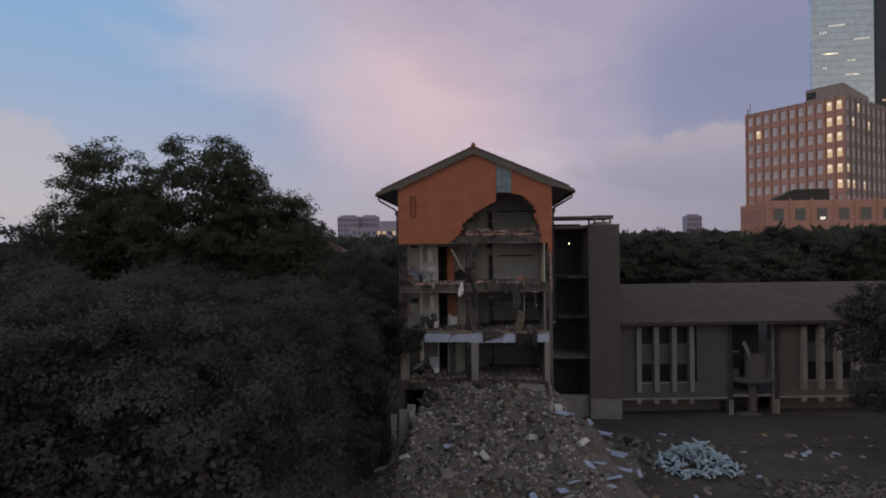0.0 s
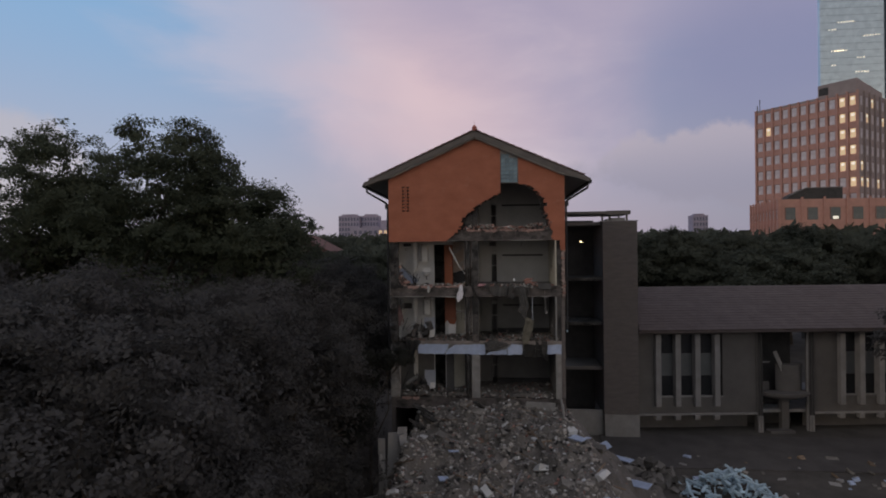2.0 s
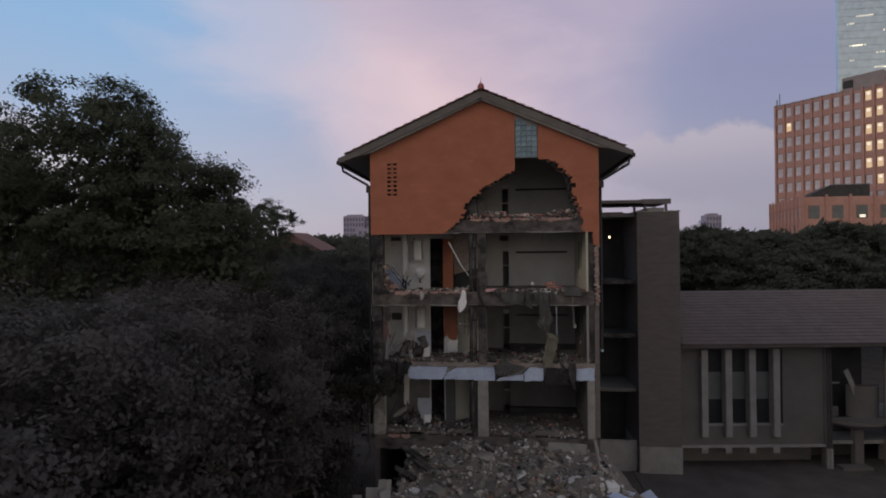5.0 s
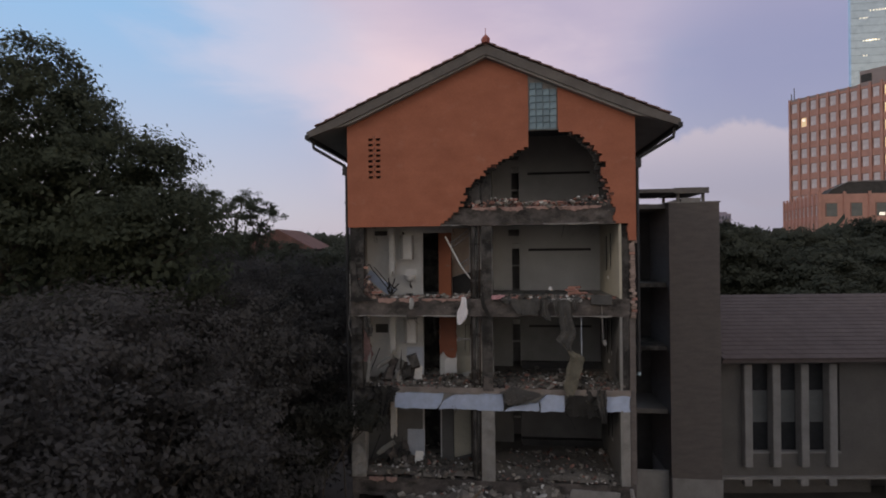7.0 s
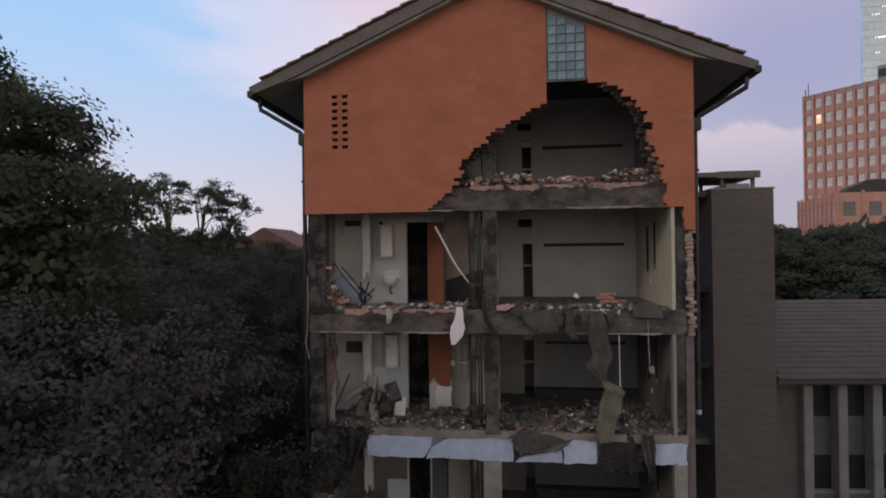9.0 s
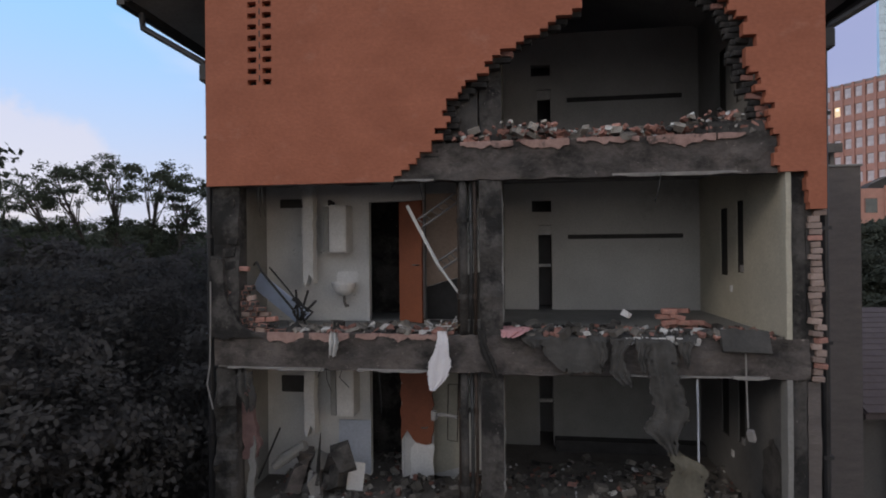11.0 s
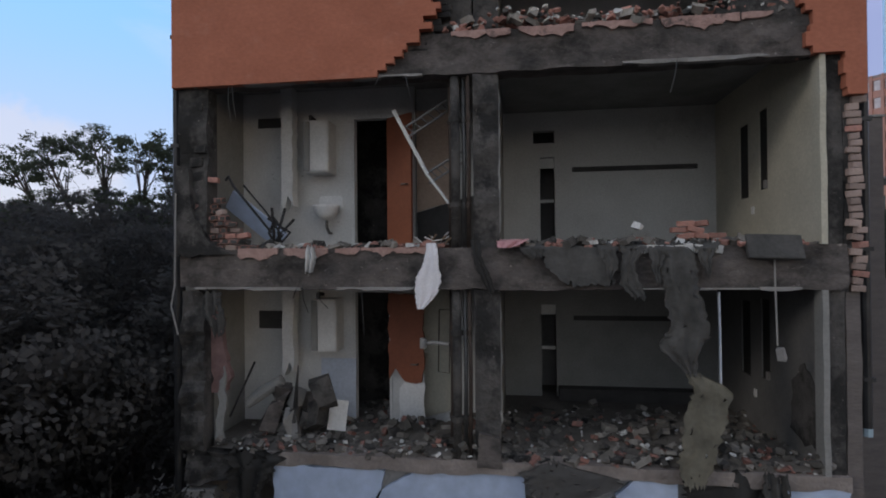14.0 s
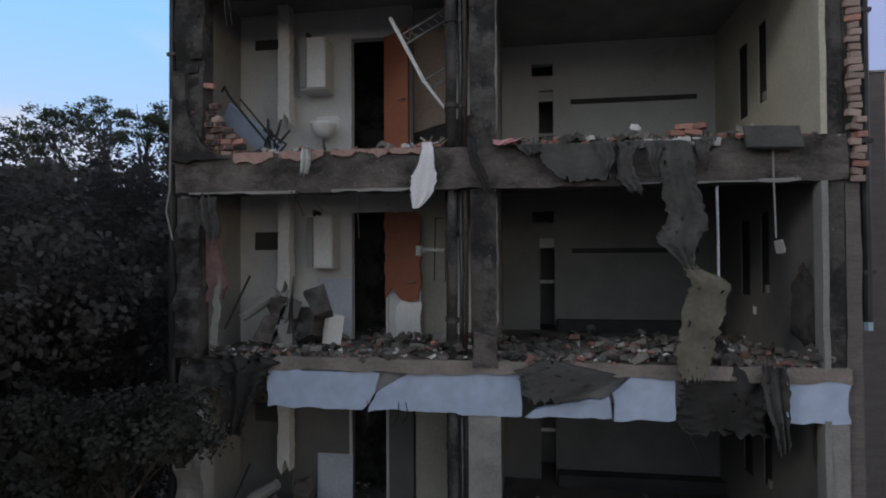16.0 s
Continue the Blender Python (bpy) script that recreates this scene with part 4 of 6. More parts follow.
def cabinet(f):
    t = empty("wall_cabinet", "white wall cabinet hanging open-fronted over the bathroom", "cabinet", (-2.83 if f > 10 else -2.72, 1.4, f + 1.24), "wall cabinets")
    part("body", rounded(-0.21, 0.21, -0.2, 0.19, 0.0, 0.84, 0.012), PLASTER, t)
    # grey on the left door paints the cabinet's shaded half, pale the lit one
    part("door", rounded(-0.205, -0.1, -0.225, -0.203, 0.02, 0.82, 0.006), GREYWALL, t, "cabinet door greyed as the shaded left half")
    part("door", rounded(-0.09, 0.205, -0.225, -0.203, 0.02, 0.82, 0.006), PLASTER, t)
    part("pipe_stub", rod([(-0.12, 0.1, 0.9), (-0.12, -0.12, 0.92), (-0.1, -0.16, 0.86)], 0.03, 8), SOOTSHADE, t)
    return t


def basin(f):
    t = empty("wash_basin", "white ceramic wash basin on the bathroom wall", "basin", (-2.72, 1.36, f + 0.48))
    bm = bmesh.new()
    prof = [(0.03, 0.0), (0.1, 0.02), (0.17, 0.1), (0.2, 0.2), (0.21, 0.24), (0.185, 0.24), (0.15, 0.16), (0.06, 0.1)]
    ring = [[bm.verts.new((r * math.cos(a) * 1.05, r * math.sin(a), z)) for a in (2 * math.pi * i / 20 for i in range(20))] for r, z in prof]
    for a, b in zip(ring, ring[1:]):
        for i in range(20):
            bm.faces.new((a[i], a[(i + 1) % 20], b[(i + 1) % 20], b[i]))
    bm.faces.new(ring[0][::-1])
    bm.faces.new(ring[-1])
    part("bowl", bm, WHITE, t, smooth=True)
    part("splashback", rounded(-0.2, 0.2, 0.2, 0.235, 0.18, 0.42, 0.02), WHITE, t)
    part("waste_pipe", rod([(0, 0.02, 0.0), (0, 0.02, -0.12), (0, 0.12, -0.2), (0, 0.23, -0.2)], 0.025, 8), STEEL, t)
    return t


def door_leaf(f, cut):
    t = empty("open_door", "orange varnished wooden door standing half open" if not cut else "orange wooden door with its lower half split away to white", "door", (-1.74, 1.55, f), "flat doors")
    m = Matrix.Rotation(radians(-35 if not cut else -8), 4, "Z")
    if not cut:
        part("panel", rounded(0.0, 0.57, -0.02, 0.02, 0.02, 2.14, 0.006, m), DOORWOOD, t)
    else:
        part("panel", plate([(0, 0.75), (0.12, 0.9), (0.3, 0.72), (0.58, 0.7), (0.6, 2.14), (0, 2.14)], -0.02, 0.04, 0.05, 3, m=m), DOORDARK, t)
        part("backing_board", plate([(0.14, 0.02), (0.6, 0.0), (0.6, 0.85), (0.3, 0.82), (0.18, 0.6)], 0.022, 0.02, 0.05, 5, m=m), WHITE, t, "white board behind the split door")
    part("handle", rod([m @ Vector((0.5, -0.02, 1.02)), m @ Vector((0.5, -0.07, 1.02)), m @ Vector((0.4, -0.075, 1.02))], 0.012, 8), STEEL, t, "steel lever handle")
    return t


def door_frame(f):
    t = empty("door_frame", "pale painted frame round the dark doorway", "door frame", (0, 0, f), "door frames")
    part("jamb", boxes((-2.36, -2.312, 1.57, 1.73, 0.0, 2.2)), PLASTER, t)
    part("jamb", boxes((-1.738, -1.70, 1.57, 1.73, 0.0, 2.2)), PLASTER, t)
    part("head", boxes((-2.312, -1.738, 1.57, 1.73, 2.162, 2.21)), PLASTER, t)
    return t


def duct_post(f, low):
    t = empty("duct_casing", "white boxed pipe casing broken off above the floor", "casing", (0, 0, f), "duct casings")
    part("casing", plate([(-3.41, low), (-3.36, low - 0.1), (-3.3, low + 0.12), (-3.22, low - 0.05), (-3.22, 2.62), (-3.41, 2.62)], 1.18, 0.2, 0.03, f), PLASTER, t)
    return t


def riser(x, y, r, z0, z1, material, label):
    t = empty("riser_pipe", label, "pipe", (x, y, z0), "riser pipes")
    part("pipe", rod([(0, 0, 0), (0.01, 0, (z1 - z0) * 0.5), (0, 0, z1 - z0)], r, 10), material, t, smooth=True)
    n = int((z1 - z0) / 1.0)
    for i in range(n):
        z = (i + 0.5) * (z1 - z0) / n
        part("collar", rod([(0, 0, z - 0.035), (0, 0, z + 0.035)], r * 1.3, 10), material, t)
    return t


for k, f in enumerate(FLOORS[1:], 1):
    if k < 3:
        cabinet(f)
    if k == 1:
        basin(f)
    if k < 3:
        door_leaf(f, k > 1)
    door_frame(f)
    duct_post(f, 0.75 if k == 1 else 0.95)
    # the opening's shade is a flat dark plate on the wall
    tagged(part("wall_vent", boxes((-4.0, -3.56, 1.575, 1.598, f + (2.08 if k == 1 else 1.55), f + (2.24 if k == 1 else 1.85))), DARK), "small dark ventilation opening high in the bathroom wall", "vent", "wall vents")
    # patched beige wall with a dark dado in the back lobby
    if k == 1:
        panel_low, panel_mat, words = 0.62, PINKCREAM, "pinkish cream wall panel above a dark dado"
    else:
        panel_low, panel_mat, words = 0.06, CREAM, "pale cream wall lining with torn edges"
    tagged(part("wall_panel", plate([(-1.29, f + panel_low), (-0.7, f + panel_low + 0.16), (-0.7, f + 2.3), (-1.29, f + 2.3)], 1.752, 0.02, 0.01, f), panel_mat), words, "panel", "lobby panels")
    if k == 1:
        tagged(part("dado", plate([(-1.29, f + 0.02), (-0.24, f + 0.02), (-0.24, f + 0.9), (-1.29, f + 0.61)], 1.755, 0.018, 0.01, f + 3), DARK), "dark painted dado on the lobby wall", "dado")
for x, y, r, material, label in ((-0.47, 0.16, 0.062, SOOTSHADE, "thick soot-black riser pipe through the floors"), (-0.36, 0.22, 0.03, STEEL, "thin grey riser pipe through the floors"),
                                 (-0.29, 0.15, 0.028, RUST, "thin rusty riser pipe through the floors"), (-0.55, 0.3, 0.03, RUST, "thin rusty riser pipe through the floors")):
    for k, f in enumerate(FLOORS[1:], 1):
        riser(x, y, r, f + 0.0, f + STOREY - 0.57, material, label)

# broken strut with its lattice, top open storey
t = empty("ceiling_strut", "white ceiling strut hanging broken with its lattice", "strut", (0, 0, 0))
part("strut", rod([(-1.4, 0.55, 13.08), (-0.91, 0.55, 12.14)], 0.03, 6), WHITE, t)
part("strut_end", rod([(-0.91, 0.55, 12.14), (-0.57, 0.5, 11.68), (-0.5, 0.4, 11.6)], 0.022, 6), WHITE, t)
for a, b in (((-1.24, 0.62, 12.86), (-0.55, 0.9, 13.38)), ((-0.96, 0.62, 12.16), (-0.42, 0.8, 12.52))):
    a, b = Vector(a), Vector(b)
    for o in (Vector((0, 0, 0)), Vector((0.06, 0.02, -0.13))):
        part("lattice_bar", rod([a + o, b + o], 0.018, 6), TRIM, t)
    for i in range(7):
        p, q = a.lerp(b, i / 7), a.lerp(b, (i + 0.6) / 7) + Vector((0.06, 0.02, -0.13))
        part("lattice_web", rod([p, q], 0.009, 5), TRIM, t)

# white cloth caught on the slab edge
cloth = part("hanging_cloth", drape([(-0.78, 0.02, 11.16, 0.06), (-0.76, -0.02, 10.98, 0.09), (-0.8, -0.03, 10.7, 0.17), (-0.84, -0.02, 10.45, 0.13), (-0.92, -0.02, 10.28, 0.04)], 0.01, 0.035, 4.0, wave=0.35), CLOTH, smooth=True)
tagged(cloth, "white cloth caught on the torn slab edge", "cloth")

# torn floor covering hanging over the beam and down past the storey below
for row, label, seed in (
    ([(1.1, 0.2, 11.12, 0.5), (1.12, 0.02, 11.08, 0.48), (1.2, 0.0, 10.85, 0.4), (1.3, 0.01, 10.6, 0.25)], "grey torn floor covering folded over the slab edge", 1.0),
    ([(1.85, 0.2, 11.12, 0.16), (1.82, -0.01, 11.08, 0.15), (1.72, -0.04, 10.85, 0.1), (1.76, -0.03, 10.6, 0.14), (1.86, -0.04, 10.45, 0.08)], "grey ragged felt hanging from the slab", 2.0),
    ([(2.3, 0.2, 11.12, 0.3), (2.28, -0.01, 11.06, 0.26), (2.3, -0.04, 10.75, 0.2), (2.36, -0.05, 10.5, 0.18), (2.4, -0.05, 10.25, 0.2), (2.42, -0.04, 10.0, 0.26), (2.36, -0.04, 9.8, 0.22), (2.46, -0.04, 9.5, 0.06)], "long grey torn sheet hanging down a storey", 3.0),
    ([(2.46, -0.02, 9.5, 0.1), (2.64, -0.05, 9.3, 0.22), (2.6, -0.08, 8.9, 0.25), (2.48, -0.12, 8.45, 0.22), (2.46, -0.13, 8.15, 0.13)], "stained grey-green board dangling at the sheet's end", 5.0),
    ([(0.8, -0.04, 8.32, 0.1), (1.0, -0.09, 8.18, 0.5), (0.9, -0.11, 8.0, 0.45), (0.7, -0.1, 7.82, 0.22)], "dark brown torn membrane lying over the pale beam", 7.0),
    # black sheet added for the unlit interior behind the tatters and netting
    ([(2.95, 0.1, 8.28, 0.5), (2.95, 0.05, 8.0, 0.52), (2.95, 0.05, 7.7, 0.5), (2.95, 0.06, 7.45, 0.42)], "black torn sheet standing in for the dark tattered void below the beam", 8.0),
    ([(3.42, -0.04, 8.3, 0.12), (3.45, -0.07, 7.9, 0.14), (3.5, -0.06, 7.3, 0.06)], "grey frayed netting hanging beside the pale beam", 9.0),
    ([(-3.9, 0.02, 10.5, 0.12), (-3.88, -0.02, 10.2, 0.14), (-3.84, 0.0, 9.9, 0.06)], "torn plaster mesh hanging at the wall end", 10.0),
    ([(2.12, 0.15, 11.14, 0.1), (2.1, -0.02, 11.05, 0.1), (2.06, -0.04, 10.8, 0.06), (2.1, -0.05, 10.62, 0.03)], "grey ragged felt hanging from the slab", 12.0),
    ([(1.45, 0.15, 11.13, 0.09), (1.46, -0.02, 11.05, 0.1), (1.52, -0.04, 10.84, 0.07), (1.5, -0.05, 10.7, 0.03)], "grey ragged felt hanging from the slab", 13.0),
    ([(2.72, 0.15, 11.13, 0.16), (2.7, -0.02, 11.06, 0.15), (2.66, -0.03, 10.9, 0.08), (2.68, -0.03, 10.74, 0.03)], "grey ragged felt hanging from the slab", 14.0),
    ([(0.55, 0.15, 11.13, 0.14), (0.56, -0.02, 11.07, 0.14), (0.6, -0.02, 10.95, 0.08)], "grey ragged felt hanging from the slab", 15.0),
    ([(-0.2, 0.02, 11.2, 0.06), (-0.18, -0.03, 11.0, 0.07), (-0.08, -0.05, 10.75, 0.07), (0.0, -0.04, 10.5, 0.04)], "black torn membrane hanging off the pier foot", 16.0),
    ([(-3.4, 0.02, 8.3, 0.4), (-3.35, -0.02, 8.05, 0.3), (-3.4, -0.02, 7.7, 0.2), (-3.5, 0.0, 7.2, 0.12)], "black torn membrane draped at the broken corner", 17.0),
    ([(-2.44, 0.03, 11.12, 0.06), (-2.42, -0.01, 10.98, 0.08), (-2.46, -0.01, 10.78, 0.05)], "small pale rag of membrane on the slab edge", 11.0),
):
    sheet = part("torn_sheet", drape(row, 0.015, 0.035 if "felt" in label or "pier foot" in label else 0.07, seed, 18, 10, 0.0 if "pale rag" in label or "folded" in label else 0.16 if "long" in label or "board" in label else 0.3, 0.08 if "folded" in label or "board" in label or "brown" in label else 0.3 if "long" in label or "felt" in label or "pier foot" in label else 0.6), BLACKSHEET if "black" in label else DARK if "brown" in label else BOARD if "board" in label else (PLASTER if "pale rag" in label else TARP), smooth=True)
    tagged(sheet, label, "torn sheet")
slab = part("loose_panel", rounded(-0.32, 0.32, -0.16, 0.16, -0.03, 0.03, 0.008, pose(3.45, 0.02, 11.06, 66, 2, 0)), TARP)
tagged(slab, "grey board tipped over the slab edge", "board")
rag = part("pink_rag", drape([(0.3, 0.3, 11.2, 0.25), (0.3, 0.1, 11.17, 0.24), (0.2, 0.0, 11.08, 0.08)], 0.02, 0.08, 6.0), mat("pink_cloth", (0.5, 0.25, 0.27), (0.62, 0.36, 0.37), 6, 0.9, 0.3, 40), smooth=True)
tagged(rag, "crumpled pink rag on the slab edge", "rag")

# pale plaster left standing along the pier's edge
for z0, z1, seed in ((8.75, 10.4, 3.0), (11.25, 13.2, 8.0)):
    part("plaster_strip", plate([(0.112, z0), (0.14, z0 + 0.05), (0.135, z1), (0.115, z1 - 0.1)], 0.11, 0.05, 0.03, seed, 0.05), GREYWALL, house, "thin pale plaster edge")
# pale tile ends along the torn floor edge
rng = random.Random(91)
for i in range(9):
    m = pose(1.9 + i * 0.115, 0.05 + rng.uniform(-0.01, 0.02), 11.05 + rng.uniform(-0.015, 0.015), rng.gauss(0, 5), rng.gauss(0, 4), rng.gauss(0, 6))
    tagged(part("floor_tile", rounded(-0.052, 0.052, -0.02, 0.05, -0.05, 0.05, 0.006, m), PLASTER), "pale broken floor tile on the torn slab edge", "tile", "floor tiles")
# splintered white sticks under the strut
t = empty("stick_pile", "pile of splintered white sticks on the slab edge", "sticks", (-0.85, 0.35, 11.1))
for i in range(16):
    a, b = rng.uniform(0, 6.3), rng.uniform(-0.1, 0.7)
    n = rng.uniform(0.12, 0.3)
    p = Vector((rng.uniform(-0.22, 0.22), rng.uniform(-0.15, 0.2), 0.03 + 0.08 * rng.random()))
    part("stick", rod([p, p + n * Vector((math.cos(a) * math.cos(b), math.sin(a) * math.cos(b), math.sin(b)))], 0.011, 5), WHITE if i % 3 else TIMBER, t)

# conduits dangling in the storey below
t = empty("conduit", "thin white conduit hanging from the slab", "conduit")
part("tube", rod([(2.85, 0.14, 10.5), (2.855, 0.13, 9.9), (2.86, 0.14, 9.28)], 0.015, 8), PALEBLUE, t)
t = empty("cable", "grey cable with a lump of plaster at its end", "cable")
part("wire", rod([(3.46, 0.04, 11.0), (3.47, 0.05, 10.5), (3.5, 0.08, 9.85)], 0.011, 6), TRIM, t)
bm = bmesh.new()
chunk(bm, (3.54, 0.08, 9.74), (0.09, 0.07, 0.14), random.Random(3))
part("plaster_lump", bm, TRIM, t)
t = empty("cable", "loose pale wire along the corner of the house", "cable")
part("wire", rod([(-4.46, 0.02, 11.9), (-4.44, -0.02, 11.3), (-4.46, -0.01, 10.6), (-4.5, -0.03, 10.3), (-4.42, 0.0, 9.9)], 0.012, 6), TRIM, t)

# pale blue beam facing, broken into pieces
for i, o in enumerate(([(-3.03, 7.6), (-1.68, 7.58), (-1.5, 7.85), (-1.45, 8.1), (-3.03, 8.1)], [(-1.62, 7.58), (-1.3, 7.62), (-1.05, 7.6), (0.42, 7.57), (0.42, 8.12), (-1.02, 8.13), (-1.5, 7.82)],
                     [(0.46, 7.58), (1.55, 7.6), (1.52, 7.86), (0.62, 7.68)], [(1.58, 7.58), (2.31, 7.6), (2.31, 8.14), (1.8, 8.14), (1.56, 7.9)], [(3.57, 7.62), (4.27, 7.62), (4.28, 8.2), (3.57, 8.16)])):
    p = part("beam_facing", plate(list(o), 0.06, 0.07, 0.03, i * 3.0, 0.06), BLUEWHITE)
    tagged(p, "pale blue painted beam facing with a ragged lower edge", "beam facing", "beam facings")
p = part("beam_facing", plate([(2.4, 4.75), (3.9, 4.7), (3.95, 5.15), (2.5, 5.2)], 0.03, 0.07, 0.03, 21.0, 0.06), CONCRETE)
tagged(p, "dusty pale facing half buried in rubble", "beam facing", "beam facings")

# bathroom wreckage, top open storey
t = empty("bath_panel", "pale panel fallen aslant across broken bathroom pipes", "panel")
part("panel", rounded(-0.55, 0.55, -0.02, 0.02, -0.17, 0.17, 0.01, pose(-3.62, 0.75, 11.55, 20, 38, 0)), BLUEWHITE, t)
part("bent_pipe", rod([(-4.0, 0.55, 12.15), (-3.93, 0.5, 12.2), (-3.85, 0.5, 12.05), (-3.3, 0.6, 11.35)], 0.02, 6), BLACKMETAL, t)
part("bent_pipe", rod([(-3.85, 0.8, 12.1), (-3.5, 0.8, 11.7), (-3.2, 0.7, 11.35)], 0.016, 6), BLACKMETAL, t)
for i in range(7):
    r = random.Random(i + 40)
    part("twisted_bar", rod([(-3.35 + r.uniform(-0.1, 0.2), 0.75, 11.1), (-3.25 + r.uniform(-0.15, 0.25), 0.7, 11.35), (-3.2 + r.uniform(-0.2, 0.3), 0.65, 11.5 + r.uniform(0, 0.25))], 0.022, 6), BLACKMETAL, t)
# bracket pipe and bent wire frame by the risers, middle storey
t = empty("wall_bracket", "short pale pipe bracket beside the riser pipes", "bracket")
part("pipe", rod([(-1.02, 0.6, 9.72), (-0.85, 0.6, 9.74), (-0.62, 0.55, 9.72)], 0.03, 8), TRIM, t)
part("flange", rod([(-1.0, 0.58, 9.66), (-1.0, 0.58, 9.8)], 0.05, 8), TRIM, t)
t = empty("wire_frame", "bent rusty wire frame hanging by the risers", "wire frame")
part("wire", rod([(-0.78, 0.7, 10.2), (-0.8, 0.7, 9.3), (-0.64, 0.7, 9.28), (-0.62, 0.7, 10.2), (-0.78, 0.7, 10.2)], 0.009, 5), RUST, t)
# wreckage, middle storey and below
for f, seed in ((FLOORS[2], 50), (FLOORS[3], 70)):
    r = random.Random(seed)
    t = empty("wrecked_fittings", "heap of charred and crushed bathroom fittings", "wreckage", (0, 0, f), "bathroom wreckage")
    for i in range(12):
        bm = bmesh.new()
        chunk(bm, (-2.95 + r.gauss(0, 0.24), 0.75 + r.uniform(-0.2, 0.3), 0.25 + abs(r.gauss(0, 0.26))), (r.uniform(0.12, 0.3), 0.2, r.uniform(0.2, 0.5)), r, 0.45)
        part("charred_piece", bm, r.choice((SOOTSHADE, SOOTSHADE, BEAM, BEAM, CONCRETE)), t)
    part("pale_cylinder", rod([(-3.75, 0.7, 0.52), (-3.55, 0.72, 0.68), (-3.2, 0.72, 0.9)], [0.07, 0.1, 0.08], 10), GREYWALL, t)
    part("wall_board", rounded(-0.3, 0.3, -0.01, 0.01, 0.0, 0.95, 0.004, pose(-2.6, 1.54, 0.12, -2, 0, 0)), PALEBLUE, t, "pale blue board standing against the wall")
    part("stick", rod([(-3.98, 0.6, 0.35), (-3.68, 0.8, 1.15)], 0.018, 6), BLACKMETAL, t)
    part("broken_board", rounded(-0.14, 0.14, -0.012, 0.012, 0, 0.45, 0.005, pose(-2.42, 0.9, 0.1, -12, 6, 10)), WHITE, t)
    part("spike", rod([(-2.95, 0.6, 0.3), (-2.93, 0.6, 0.7), (-2.9, 0.62, 1.15)], [0.05, 0.03, 0.008], 6), SOOTSHADE, t)
for f in FLOORS[1:3]:
    tagged(part("socket_plate", rounded(4.03, 4.05, 1.98, 2.07, f + 0.5, f + 0.62, 0.004), WHITE), "small white socket plate on the side wall", "socket", "socket plates")
rng = random.Random(64)
for i in range(16):
    x, f = rng.choice((rng.uniform(-3.8, -0.7), rng.uniform(0.2, 3.9))), rng.choice(FLOORS[:3])
    n = rng.uniform(0.15, 0.7)
    w = rod([(x, 0.06, f - 0.5), (x + rng.uniform(-0.05, 0.05), 0.03, f - 0.5 - n * 0.5), (x + rng.uniform(-0.1, 0.1), 0.05, f - 0.5 - n)], 0.006, 5)
    tagged(part("dangling_wire", w, BLACKMETAL), "thin black wire dangling from the torn beam", "wire", "dangling wires")
# dark ragged hole knocked in the cream side wall, its shade painted as a flat plate
tagged(part("wall_hole", plate([(0.25, 8.5), (0.95, 8.55), (0.9, 9.2), (0.6, 9.55), (0.3, 9.3)], -4.045, 0.006, 0.12, 4.0, m=Matrix(((0, -1, 0, 0), (1, 0, 0, 0), (0, 0, 1, 0), (0, 0, 0, 1)))), SOOTSHADE), "ragged dark patch knocked in the wall", "hole")
# low dark plinth along the back of the lower rooms
for f in FLOORS[2:]:
    tagged(part("plinth", boxes((1.12, 4.04, 3.3, 3.58, f, f + 0.22)), DARK), "long dark plinth along the back wall", "plinth", "plinths")

# ---- broken brick at the wall ends ----
brick_bm = bmesh.new()
box(brick_bm, -0.11, 0.11, -0.05, 0.05, -0.036, 0.036)
bmesh.ops.bevel(brick_bm, geom=brick_bm.edges[:], offset=0.006, segments=1, affect="EDGES")
ends = part("broken_wall_end", rough_front(bmesh.new(), -4.46, -4.02, 11.09, 13.4, 0.1, 0.25, 0.06, 0.09, 31.0), SOOTSHADE, house, "soot-stained broken wall end")
brick_red = part("brick", brick_bm, BRICK, ends)
brick_red.matrix_basis = pose(-4.0, 0.16, 12.1, 0, 4, 10)
hollow_bm = bmesh.new()
box(hollow_bm, -0.11, 0.11, -0.05, 0.05, -0.036, 0.036)
bmesh.ops.bevel(hollow_bm, geom=hollow_bm.edges[:], offset=0.008, segments=1, affect="EDGES")
solid_faces = len(hollow_bm.faces)
# dark blocks in the face paint the shade of the brick's holes
for cx in (-0.055, 0.045):
    box(hollow_bm, cx - 0.026, cx + 0.026, -0.0515, -0.02, -0.018, 0.02)
hollow_me = bpy.data.meshes.new("brick")
hollow_bm.to_mesh(hollow_me)
hollow_bm.free()
hollow_me.materials.append(BRICK)
hollow_me.materials.append(DARK)
hollow_me.polygons.foreach_set("material_index", [int(q >= solid_faces) for q in range(len(hollow_me.polygons))])
pale_me = brick_red.data.copy()
pale_me.materials.clear()
pale_me.materials.append(PALEBRICK)
soot_me = brick_red.data.copy()
soot_me.materials.clear()
soot_me.materials.append(SOOTSHADE)
rng = random.Random(77)


def brick_at(parent, x, y, z, pale=False, tilt=4, squash=(1, 1, 1), burnt=False, hollow=False):
    b = new("brick", hollow_me if hollow else soot_me if burnt else pale_me if pale else brick_red.data)
    b.parent = parent
    b.matrix_basis = pose(x, y, z, rng.gauss(0, tilt), rng.gauss(0, tilt), rng.gauss(0, tilt * 2)) @ Matrix.Diagonal((*squash, 1))


